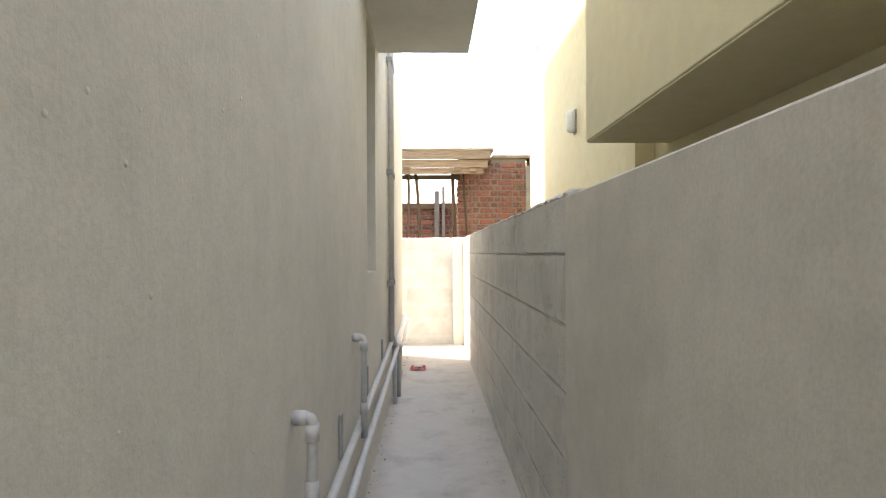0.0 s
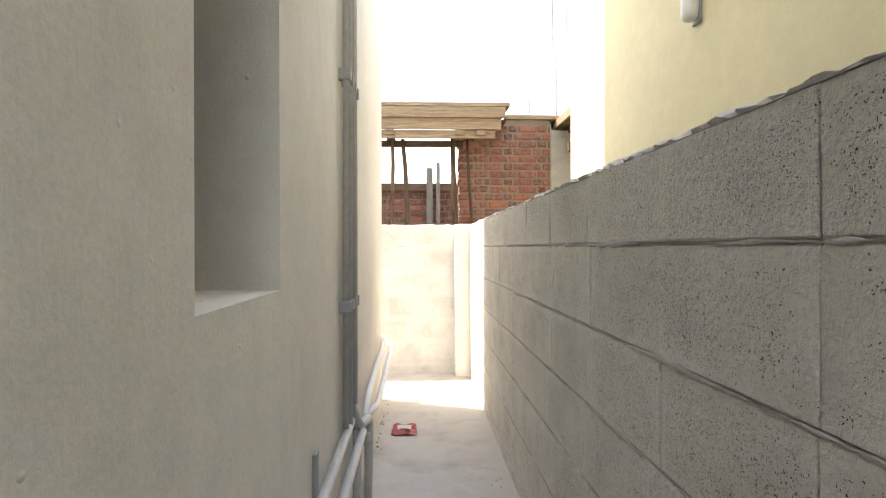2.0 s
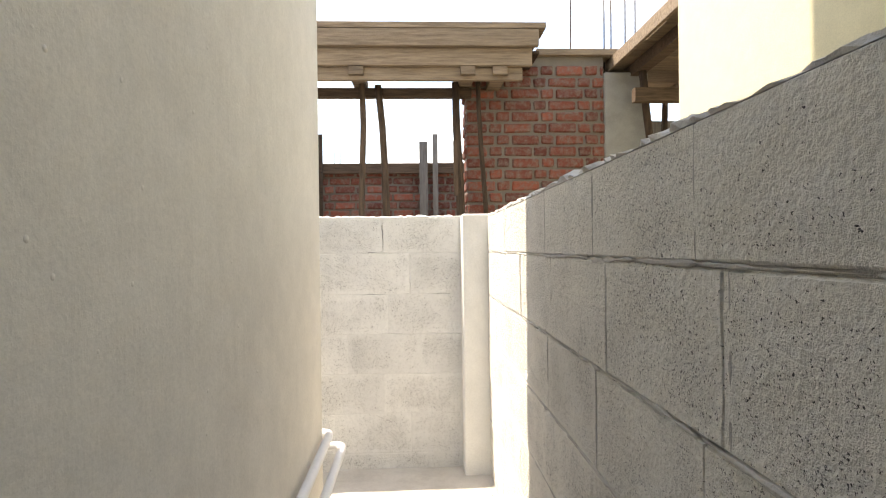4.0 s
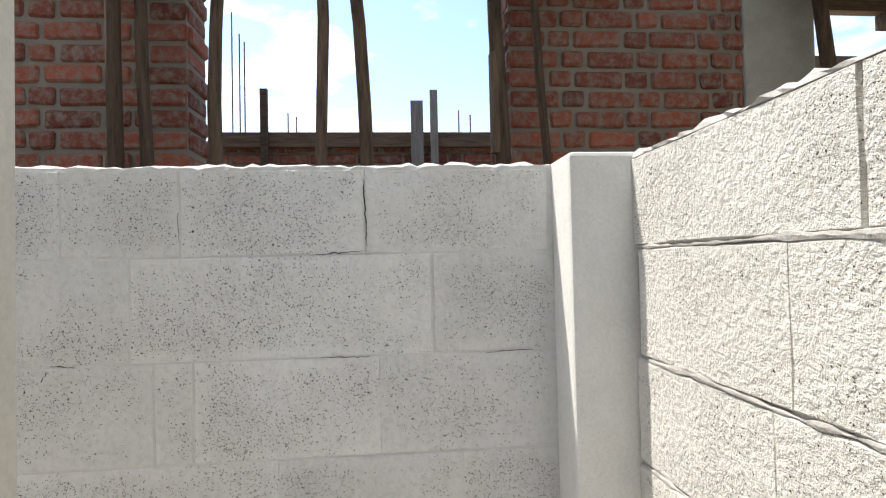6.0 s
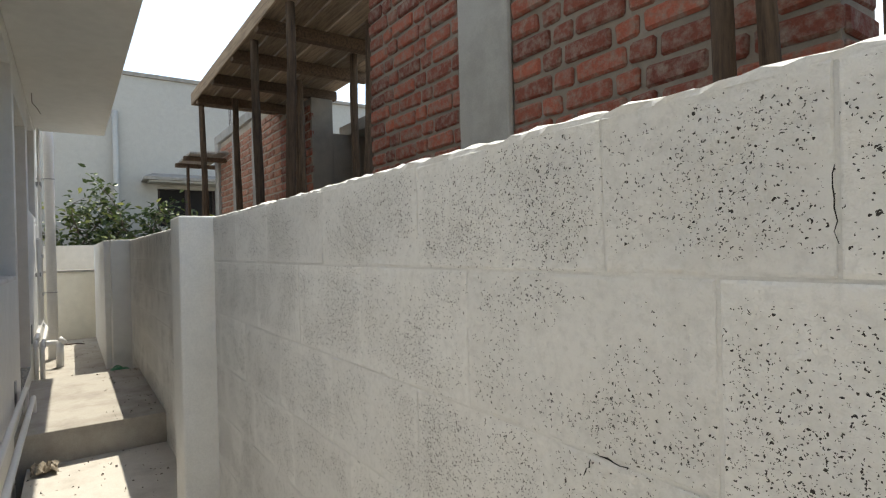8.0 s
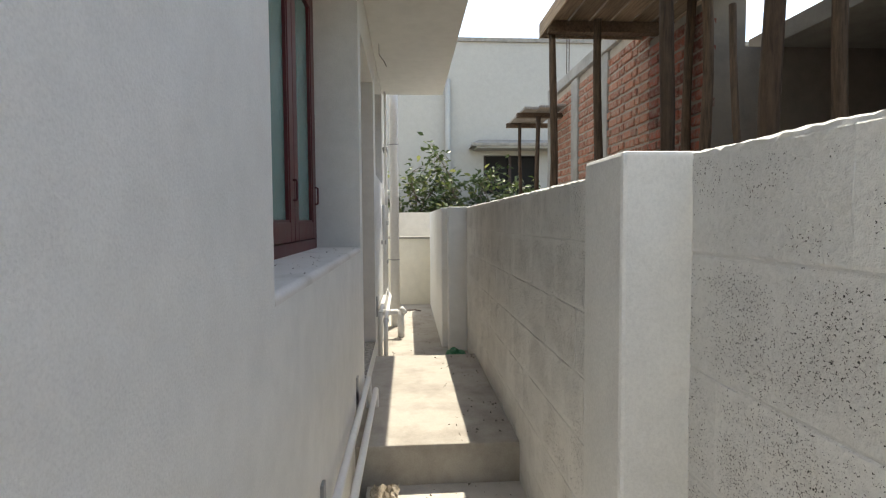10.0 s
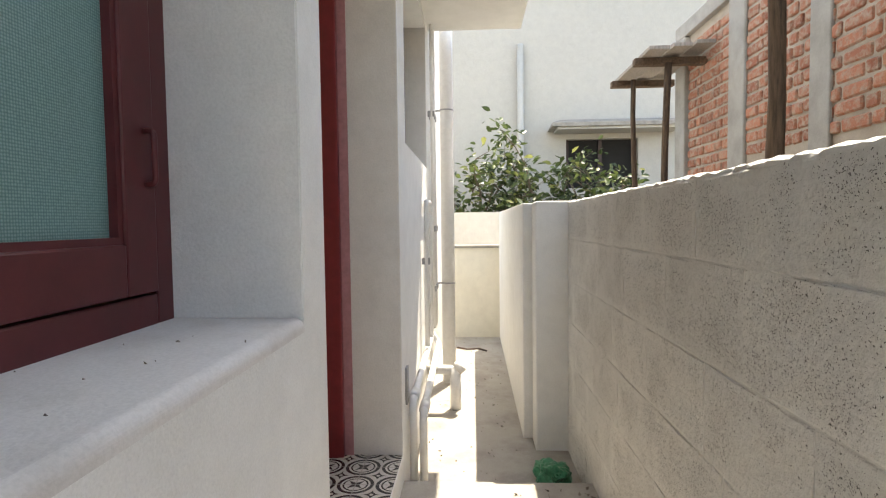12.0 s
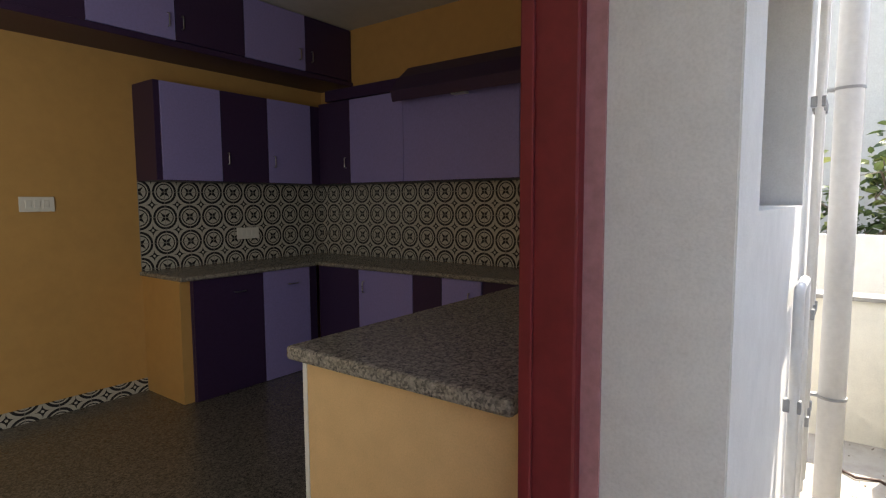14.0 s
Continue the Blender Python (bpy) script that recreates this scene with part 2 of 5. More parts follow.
def block_mat(name, base, dirt, pore, lumps=0.007):
    """Whitewashed hollow concrete block: coarse aggregate relief and open black pores that come in patches."""
    m, n, l, b = shader(name, 0.92, spec=0.15)
    info = n.new("ShaderNodeObjectInfo")
    v = coords(n, l, kind="World")
    patchy = noise_tex(n, l, v, 4.2, 4, 0.65)
    stain = noise_tex(n, l, v, 1.7, 6, 0.65)
    grit = noise_tex(n, l, v, 75, 4, 0.7)
    warp = n.new("ShaderNodeVectorMath")
    warp.operation = "ADD"
    wob = n.new("ShaderNodeTexNoise")
    wob.inputs["Scale"].default_value = 190
    ws = n.new("ShaderNodeVectorMath")
    ws.operation = "SCALE"
    ws.inputs["Scale"].default_value = 0.011
    l.new(v, wob.inputs["Vector"])
    l.new(wob.outputs["Color"], ws.inputs[0])
    l.new(v, warp.inputs[0])
    l.new(ws.outputs["Vector"], warp.inputs[1])
    # pores crowd where the wash is thin, and differ from block to block
    room = n.new("ShaderNodeMath")
    room.operation = "MULTIPLY_ADD"
    room.inputs[1].default_value = 0.08
    l.new(info.outputs["Random"], room.inputs[0])
    l.new(patchy, room.inputs[2])
    lim = n.new("ShaderNodeMapRange")
    lim.inputs["From Min"].default_value, lim.inputs["From Max"].default_value = 0.40, 0.72
    lim.inputs["To Min"].default_value, lim.inputs["To Max"].default_value = 0.0, 0.72
    gen = n.new("ShaderNodeTexCoord")
    gs = n.new("ShaderNodeSeparateXYZ")
    l.new(gen.outputs["Generated"], gs.inputs["Vector"])
    rims = []
    for ax, wide in (("X", 0.10), ("Z", 0.17)):
        pp_ = n.new("ShaderNodeMath")
        pp_.operation = "PINGPONG"
        pp_.inputs[1].default_value = 0.5
        l.new(gs.outputs[ax], pp_.inputs[0])
        mr = n.new("ShaderNodeMapRange")
        mr.interpolation_type = "SMOOTHSTEP"
        mr.inputs["From Max"].default_value = wide
        mr.inputs["To Min"].default_value, mr.inputs["To Max"].default_value = -0.13, 0.0
        l.new(pp_.outputs["Value"], mr.inputs["Value"])
        rims.append(mr.outputs["Result"])
    rim = n.new("ShaderNodeMath")
    rim.operation = "ADD"
    l.new(rims[0], rim.inputs[0])
    l.new(rims[1], rim.inputs[1])
    tot = n.new("ShaderNodeMath")
    tot.operation = "ADD"
    l.new(rim.outputs["Value"], tot.inputs[0])
    l.new(room.outputs["Value"], tot.inputs[1])
    l.new(tot.outputs["Value"], lim.inputs["Value"])

    def math_node(kind, *values):
        k = n.new("ShaderNodeMath")
        k.operation = kind
        for sock, q in zip(k.inputs, values):
            if isinstance(q, (int, float)):
                sock.default_value = q
            else:
                l.new(q, sock)
        return k.outputs["Value"]

    def pores(scale, share, small, wide):
        """Open pores of one size range; share: how far the patch value fills the cells."""
        pits = n.new("ShaderNodeTexVoronoi")
        pits.inputs["Scale"].default_value = scale
        l.new(warp.outputs["Vector"], pits.inputs["Vector"])
        sep = n.new("ShaderNodeSeparateColor")
        l.new(pits.outputs["Color"], sep.inputs["Color"])
        there = math_node("LESS_THAN", sep.outputs["Red"], math_node("MULTIPLY", lim.outputs["Result"], share))
        reach = math_node("MULTIPLY_ADD", sep.outputs["Green"], wide, small)
        return math_node("MULTIPLY", there, math_node("LESS_THAN", pits.outputs["Distance"], reach))

    hole = math_node("MAXIMUM", pores(300, 1.0, 0.15, 0.34), pores(150, 0.05, 0.10, 0.26))
    c = mix(n, l, ramp(n, l, stain, [(0.46, (0, 0, 0)), (0.74, (0.8,) * 3)]), base, dirt)
    tone = n.new("ShaderNodeMapRange")
    tone.inputs["To Min"].default_value, tone.inputs["To Max"].default_value = 0.92, 1.03
    l.new(info.outputs["Random"], tone.inputs["Value"])
    c = mix(n, l, 1.0, c, tone.outputs["Result"], "MULTIPLY")
    c = mix(n, l, 1.0, c, ramp(n, l, grit, [(0.32, (0.88,) * 3), (0.55, (1, 1, 1))]), "MULTIPLY")
    c = mix(n, l, math_node("MULTIPLY", lim.outputs["Result"], 0.40), c, tuple(0.72 * q for q in dirt))
    c = mix(n, l, hole, c, pore)
    l.new(c, b.inputs["Base Color"])
    inv = n.new("ShaderNodeMath")
    inv.operation = "SUBTRACT"
    inv.inputs[0].default_value = 1.0
    l.new(hole, inv.inputs[1])
    nn = bump(n, l, b, grit, 0.85, lumps)
    bump(n, l, b, inv.outputs["Value"], 0.6, 0.004, nn)
    return m


MAT_BLOCK = block_mat("whitewashed_block", (0.76, 0.75, 0.725), (0.63, 0.62, 0.60), (0.05, 0.046, 0.042))
MAT_BLOCK_GREY = block_mat("thinly_washed_block", (0.82, 0.795, 0.74), (0.68, 0.655, 0.61), (0.09, 0.085, 0.078), 0.016)


def glass_frosted():
    m, n, l, b = shader("frosted_glass", 0.22, spec=0.5)
    v = coords(n, l, kind="World")
    dots = n.new("ShaderNodeTexVoronoi")
    dots.inputs["Scale"].default_value = 210
    dots.inputs["Randomness"].default_value = 0.15
    l.new(v, dots.inputs["Vector"])
    c = ramp(n, l, dots.outputs["Distance"], [(0.2, (0.22, 0.37, 0.345)), (0.6, (0.11, 0.215, 0.20))])
    l.new(c, b.inputs["Base Color"])
    bump(n, l, b, dots.outputs["Distance"], 0.25, 0.002)
    return m


MAT_GLASS = glass_frosted()


def dark_glass():
    m, n, l, b = shader("dark_glass", 0.08, spec=0.6)
    b.inputs["Base Color"].default_value = (0.015, 0.016, 0.016, 1)
    return m


MAT_DARK_GLASS = dark_glass()


def granite(name, tone):
    m, n, l, b = shader(name, 0.25, spec=0.5)
    v = coords(n, l, kind="World")
    t = n.new("ShaderNodeTexVoronoi")
    t.inputs["Scale"].default_value = 150
    l.new(v, t.inputs["Vector"])
    sep = n.new("ShaderNodeSeparateColor")
    l.new(t.outputs["Color"], sep.inputs["Color"])
    c = ramp(n, l, sep.outputs["Red"], [(0.0, (0.03, 0.03, 0.03)), (0.3, (0.10, 0.095, 0.09)), (0.55, (0.30, 0.28, 0.25)), (1.0, (0.48, 0.44, 0.38))])
    c = mix(n, l, 0.5, c, ramp(n, l, noise_tex(n, l, v, 45, 4, 0.7), [(0.35, (0.08, 0.08, 0.08)), (0.65, (0.42, 0.39, 0.34))]))
    c = mix(n, l, 1.0, c, (tone, tone, tone), "MULTIPLY")
    l.new(c, b.inputs["Base Color"])
    return m


MAT_GRANITE, MAT_GRANITE_FLOOR = granite("speckled_granite", 1.0), granite("dark_speckled_floor", 0.5)


def pattern_tile(axes, size=0.2):
    """Cement-tile pattern: four-petal figures and rings, black on off-white, tile by tile. axes: which two of x, y, z lie in its plane."""
    m, n, l, b = shader("patterned_tile_" + axes, 0.25, spec=0.5)
    v = coords(n, l, (1 / size, 1 / size, 1 / size), "World")
    sep = n.new("ShaderNodeSeparateXYZ")
    l.new(v, sep.inputs["Vector"])

    def op(kind, a, c=None):
        k = n.new("ShaderNodeMath")
        k.operation = kind
        for i, q in enumerate((a, c)):
            if q is None:
                continue
            if isinstance(q, (int, float)):
                k.inputs[i].default_value = q
            else:
                l.new(q, k.inputs[i])
        return k.outputs["Value"]

    u = op("PINGPONG", sep.outputs[axes[0].upper()], 0.5)
    w = op("PINGPONG", sep.outputs[axes[1].upper()], 0.5)
    du, dw = op("SUBTRACT", u, 0.5), op("SUBTRACT", w, 0.5)
    r1 = op("SQRT", op("ADD", op("MULTIPLY", du, du), op("MULTIPLY", dw, dw)))
    man = op("ADD", u, w)
    r0 = op("SQRT", op("ADD", op("MULTIPLY", u, u), op("MULTIPLY", w, w)))
    arcs = op("LESS_THAN", op("ABSOLUTE", op("SUBTRACT", r0, 0.43)), 0.045)
    inner = op("LESS_THAN", op("ABSOLUTE", op("SUBTRACT", r0, 0.31)), 0.022)
    star = op("LESS_THAN", op("ADD", op("SQRT", op("ABSOLUTE", du)), op("SQRT", op("ABSOLUTE", dw))), 0.52)
    spike = op("LESS_THAN", op("ABSOLUTE", op("SUBTRACT", u, w)), op("MULTIPLY", op("SUBTRACT", 0.40, man), 0.30))
    rim = op("LESS_THAN", r1, 0.05)
    dark = op("MAXIMUM", op("MAXIMUM", arcs, inner), op("MAXIMUM", op("SUBTRACT", star, rim), spike))
    grout = op("LESS_THAN", op("MINIMUM", u, w), 0.012)
    c = mix(n, l, dark, (0.50, 0.48, 0.44), (0.03, 0.03, 0.035))
    c = mix(n, l, grout, c, (0.3, 0.29, 0.27))
    l.new(c, b.inputs["Base Color"])
    return m


MAT_TILE_XZ, MAT_TILE_YZ, MAT_TILE_XY = pattern_tile("xz"), pattern_tile("yz"), pattern_tile("xy", 0.16)


def leaf_mat():
    m, n, l, b = shader("lemon_leaf", 0.45, spec=0.4)
    g = n.new("ShaderNodeNewGeometry")
    c = ramp(n, l, g.outputs["Random Per Island"], [(0.0, (0.03, 0.048, 0.014)), (0.6, (0.065, 0.095, 0.028)), (0.85, (0.13, 0.165, 0.05)), (1.0, (0.32, 0.33, 0.11))])
    l.new(c, b.inputs["Base Color"])
    tr = n.new("ShaderNodeBsdfTranslucent")
    l.new(c, tr.inputs["Color"])
    mx = n.new("ShaderNodeMixShader")
    mx.inputs["Fac"].default_value = 0.25
    l.new(b.outputs["BSDF"], mx.inputs[1])
    l.new(tr.outputs["BSDF"], mx.inputs[2])
    l.new(mx.outputs["Shader"], n["Material Output"].inputs["Surface"])
    return m


MAT_LEAF = leaf_mat()


# ---- mesh helpers ----
def add_box(bm, x0, x1, y0, y1, z0, z1, bevel=0.0):
    vs = [bm.verts.new((x, y, z)) for z in (z0, z1) for y in (y0, y1) for x in (x0, x1)]
    fs = [bm.faces.new([vs[i] for i in f]) for f in ((0, 2, 3, 1), (4, 5, 7, 6), (0, 1, 5, 4), (1, 3, 7, 5), (3, 2, 6, 7), (2, 0, 4, 6))]
    if bevel:
        es = list({e for f in fs for e in f.edges})
        bmesh.ops.bevel(bm, geom=es, offset=bevel, segments=2, affect="EDGES", profile=0.5)
    return fs


def mesh_of(bm, name, mat, smooth=False):
    bmesh.ops.recalc_face_normals(bm, faces=bm.faces)
    me = bpy.data.meshes.new(name)
    bm.to_mesh(me)
    bm.free()
    me.materials.append(mat)
    if smooth:
        for p in me.polygons:
            p.use_smooth = True
    return me


def part(name, bm, material, parent=None, label="", smooth=False):
    ob = new(name, mesh_of(bm, name, material, smooth))
    if parent:
        ob.parent = parent
    if label:
        ob["label"] = label
    return ob


def boxes(name, material, parent, *rows, bevel=0.0, label=""):
    bm = bmesh.new()
    for r in rows:
        add_box(bm, *r, bevel=bevel)
    return part(name, bm, material, parent, label)


def thing(name, label, category, group="", kind="", at=(0, 0, 0)):
    ob = new(name)
    ob.location = at
    ob.empty_display_size = 0.1
    return tagged(ob, label, category, group, kind)


def tube(bm, path, radius, sides=12, taper=None, jitter=0.0):
    """A round bar along a path, capped; taper: the end's radius."""
    pts = [Vector(p) for p in path]
    rings = []
    up = Vector((0.31, 0.17, 0.93)).normalized()
    for i, p in enumerate(pts):
        d = (pts[min(i + 1, len(pts) - 1)] - pts[max(i - 1, 0)]).normalized()
        a = d.cross(up)
        if a.length < 0.05:
            a = d.cross(Vector((1, 0, 0)))
        a.normalize()
        c = d.cross(a)
        r = radius if taper is None else radius + (taper - radius) * i / (len(pts) - 1)
        rings.append([bm.verts.new(p + (a * math.cos(k) + c * math.sin(k)) * r * (1 + random.uniform(-jitter, jitter))) for k in [2 * math.pi * j / sides for j in range(sides)]])
    for r0, r1 in zip(rings, rings[1:]):
        for j in range(sides):
            bm.faces.new((r0[j], r0[(j + 1) % sides], r1[(j + 1) % sides], r1[j]))
    bm.faces.new(rings[0][::-1])
    bm.faces.new(rings[-1])


def bend(a, b, c, r, steps=5):
    """The points of a rounded corner at b on the way from a to c."""
    a, b, c = Vector(a), Vector(b), Vector(c)
    p, q = b + (a - b).normalized() * r, b + (c - b).normalized() * r
    return [(p * (1 - t) ** 2 + b * 2 * t * (1 - t) + q * t ** 2)[:] for t in [i / steps for i in range(steps + 1)]]


def run(*pts, r=0.03):
    out = [pts[0]]
    for a, b, c in zip(pts, pts[1:], pts[2:]):
        out += bend(a, b, c, r)
    return out + [pts[-1]]


def wall_rows(along, lo, hi, z0, z1, f0, f1, holes):
    """Boxes of a wall with openings. along: 'x' or 'y'; f0, f1: its two faces; holes: (lo, hi, sill, head), in order."""
    rows, at = [], lo

    def put(a, b, c, d):
        if b - a > 1e-4 and d - c > 1e-4:
            rows.append((a, b, f0, f1, c, d) if along == "x" else (f0, f1, a, b, c, d))

    for a, b, s, h in holes:
        put(at, a, z0, z1)
        put(a, b, z0, s)
        put(a, b, h, z1)
        at = b
    put(at, hi, z0, z1)
    return rows


def uneven_cap(name, parent, along, lo, hi, f0, f1, z, height, mat, seed, rough=0.009, chips=0.004):
    """A rough mortar cap on a wall's top, with a wavering upper edge."""
    rng = random.Random(seed)
    bm = bmesh.new()
    steps = max(4, int((hi - lo) / 0.02))
    rows = []
    for i in range(steps + 1):
        s = lo + (hi - lo) * i / steps
        h = height + rough * noise.noise((s * 2.3, seed, 0)) + 0.7 * rough * noise.noise((s * 11, seed, 3)) + rng.uniform(-chips, chips)
        ring = []
        for f, k in ((f0, 0.0), (f0, 0.55), (f0 + (f1 - f0) * 0.12, 1.0), (f0 + (f1 - f0) * 0.5, 1.12), (f0 + (f1 - f0) * 0.88, 1.0), (f1, 0.55), (f1, 0.0)):
            w = rng.uniform(-chips, chips) if 0 < k else 0
            zz = z + max(h, 0.006) * k + (rng.uniform(-0.003, 0.003) if k else 0)
            ring.append(bm.verts.new((s, f + w, zz) if along == "x" else (f + w, s, zz)))
        rows.append(ring)
    for r0, r1 in zip(rows, rows[1:]):
        for j in range(len(r0)):
            k = (j + 1) % len(r0)
            bm.faces.new((r0[j], r0[k], r1[k], r1[j]))
    bm.faces.new(rows[0])
    bm.faces.new(rows[-1][::-1])
    return part(name, bm, mat, parent)

# ---- ground and floors ----
bm = bmesh.new()
add_box(bm, -400, 400, -400, 400, -0.6, -0.30)
tagged(part("ground", bm, MAT_GROUND), "bare brown earth round the houses", "ground", kind="structure")


def floor_height(x, y):
    if x > -0.4:
        return -0.004 * max(y, 0.0)
    return -0.03 + 0.02 * x


bm = bmesh.new()
for (x0, x1, y0, y1, cx, cy) in ((-0.45, 0.50, -4.2, 6.3, 8, 80), (-4.80, 0.50, 6.3, 7.2, 44, 8)):
    g = [[bm.verts.new((x0 + (x1 - x0) * i / cx, y0 + (y1 - y0) * j / cy, floor_height(x0 + (x1 - x0) * i / cx, y0 + (y1 - y0) * j / cy) + 0.004 * noise.noise((i * 0.4, j * 0.4, 2)))) for j in range(cy + 1)] for i in range(cx + 1)]
    for i in range(cx):
        for j in range(cy):
            bm.faces.new((g[i][j], g[i + 1][j], g[i + 1][j + 1], g[i][j + 1]))
part_floor = tagged(part("floor", bm, MAT_FLOOR, smooth=True), "dusty grey concrete passage floor", "floor", kind="structure")
tagged(boxes("floor_landing", MAT_FLOOR_BACK, None, (-6.72, -4.786, 6.22, 7.12, -0.3, 0.09), bevel=0.008), "raised concrete landing step before the kitchen door", "step", kind="structure")
tagged(boxes("floor_far", MAT_FLOOR_BACK, None, (-11.6, -6.715, 6.0, 7.12, -0.3, -0.03)), "stained concrete floor of the far passage", "floor", kind="structure")

# ---- the house ----
A, B, N, E_ = -0.35, 6.24, 7.11, 0.43
TOP = 6.2
house_e = tagged(boxes("wall_east", MAT_HOUSE_FINE, None, *wall_rows("y", -4.2, B, -0.3, TOP, A - 0.23, A, [(2.60, 3.04, 1.10, 2.46)])), "off-white stucco wall of the house", "wall", kind="structure")
house_n = tagged(boxes("wall_north", MAT_HOUSE, None, *wall_rows("x", -9.62, A - 0.23, -0.3, TOP, B - 0.40, B, [(-8.22, -6.95, 1.692, 2.70), (-6.69, -5.435, 0.22, 2.45), (-5.28, -3.15, 1.085, 2.62)])), "off-white stucco wall of the house along the back passage", "wall", kind="structure")
tagged(boxes("wall_west", MAT_HOUSE, None, (-9.95, -9.62, -4.2, B, -0.3, TOP)), "off-white stucco end wall of the house", "wall", kind="structure")
tagged(boxes("wall_south", MAT_HOUSE, None, (-9.95, A, -4.43, -4.2, -0.3, TOP)), "off-white stucco rear wall of the house", "wall", kind="structure")
tagged(boxes("roof_slab", MAT_HOUSE_SMOOTH, None, (-9.95, A, -4.43, B, TOP, TOP + 0.15)), "flat concrete roof slab of the house", "roof", kind="structure")

chajja_e = tagged(boxes("window_hood", MAT_HOUSE_SMOOTH, None, (A, 0.242, 2.35, 3.25, 2.51, 2.60), bevel=0.006), "off-white concrete sunshade slab over the small window", "sunshade", kind="structure")
chajja_n = tagged(boxes("window_hood", MAT_HOUSE_SMOOTH, None, (-8.45, -2.74, B, 6.95, 2.75, 2.85), bevel=0.006), "long off-white concrete sunshade slab over door and windows", "sunshade", kind="structure")

# small east window, deep in its opening
win = thing("window_1", "small dark wooden window deep in a stucco opening", "window", kind="structure")
wx = A - 0.20
boxes("window_frame", MAT_DARK_WOOD, win, (wx - 0.05, wx, 2.60, 2.66, 1.10, 2.46), (wx - 0.05, wx, 2.98, 3.04, 1.10, 2.46), (wx - 0.05, wx, 2.66, 2.98, 1.10, 1.16), (wx - 0.05, wx, 2.66, 2.98, 2.40, 2.46), bevel=0.004)
boxes("pane", MAT_DARK_GLASS, win, (wx - 0.03, wx - 0.024, 2.66, 2.98, 1.16, 2.40))
# added black sheet: the unlit room behind the pane, painted as colour
boxes("dark_room_sheet", MAT_BLACK, win, (wx - 0.10, wx - 0.09, 2.55, 3.15, 1.0, 2.55))

# kitchen window: three maroon shutters with frosted glass
kw = thing("window_2", "maroon wooden window with green frosted glass panes", "window", kind="structure")
ky = B - 0.26
x0, x1, z0, z1 = -5.28, -3.15, 1.11, 2.62
boxes("window_frame", MAT_RED_WOOD, kw, (x0, x0 + 0.055, ky - 0.07, ky, z0, z1), (x1 - 0.055, x1, ky - 0.07, ky, z0, z1), (x0 + 0.055, x1 - 0.055, ky - 0.07, ky, z0, z0 + 0.06), (x0 + 0.055, x1 - 0.055, ky - 0.07, ky, z1 - 0.06, z1), bevel=0.004)
edges = [x0 + 0.06, -4.62, -3.93, x1 - 0.06]
for a, b in zip(edges, edges[1:]):
    a, b = a + 0.003, b - 0.003
    sash = boxes("shutter", MAT_RED_WOOD, kw, (a, a + 0.09, ky - 0.045, ky + 0.008, z0 + 0.065, z1 - 0.065), (b - 0.09, b, ky - 0.045, ky + 0.008, z0 + 0.065, z1 - 0.065), (a + 0.09, b - 0.09, ky - 0.045, ky + 0.008, z0 + 0.065, z0 + 0.155), (a + 0.09, b - 0.09, ky - 0.045, ky + 0.008, z1 - 0.155, z1 - 0.065), bevel=0.004)
    boxes("pane", MAT_GLASS, sash, (a + 0.085, b - 0.085, ky - 0.02, ky - 0.014, z0 + 0.15, z1 - 0.15), label="frosted green glass")
    boxes("bead", MAT_RED_WOOD, sash, (a + 0.09, a + 0.102, ky - 0.014, ky + 0.002, z0 + 0.155, z1 - 0.155), (b - 0.102, b - 0.09, ky - 0.014, ky + 0.002, z0 + 0.155, z1 - 0.155), (a + 0.102, b - 0.102, ky - 0.014, ky + 0.002, z0 + 0.155, z0 + 0.167))
    bm = bmesh.new()
    hx = a + 0.03
    tube(bm, run((hx, ky + 0.008, 1.37), (hx, ky + 0.026, 1.37), (hx, ky + 0.026, 1.465), (hx, ky + 0.008, 1.465), r=0.01), 0.0055, 8)
    part("handle", bm, MAT_RED_WOOD, sash, smooth=True)
day = bpy.data.lights.new("window_daylight", "AREA")
day.shape, day.size, day.size_y, day.energy, day.color = "RECTANGLE", x1 - x0 - 0.2, z1 - z0 - 0.2, 8.6, (0.93, 1.0, 0.97)
new("window_daylight", day).matrix_world = look(((x0 + x1) / 2, 5.78, (z0 + z1) / 2), ((x0 + x1) / 2, 3.78, (z0 + z1) / 2))
boxes("reveal", MAT_REVEAL, kw, (x0, x0 + 0.004, ky, B - 0.003, z0 + 0.004, z1), (x1 - 0.004, x1, ky, B - 0.003, z0 + 0.004, z1), label="smooth plastered reveal")
bm = bmesh.new()
nose = [(ky - 0.10, 1.085), (ky - 0.10, z0 + 0.004), (B - 0.018, z0 + 0.002)] + [(B - 0.018 + 0.0185 * math.sin(k * math.pi / 16), z0 - 0.017 + 0.019 * math.cos(k * math.pi / 16)) for k in range(1, 9)] + [(B + 0.0005, 1.085)]
near_end, far_end = [[bm.verts.new((x, p, q)) for p, q in nose] for x in (x0 + 0.001, x1 - 0.001)]
for i in range(len(nose)):
    j = (i + 1) % len(nose)
    bm.faces.new((near_end[i], near_end[j], far_end[j], far_end[i]))
bm.faces.new(near_end[::-1]), bm.faces.new(far_end)
part("window_sill", bm, MAT_SILL, kw, "dusty cement window sill rounded down into the wall")

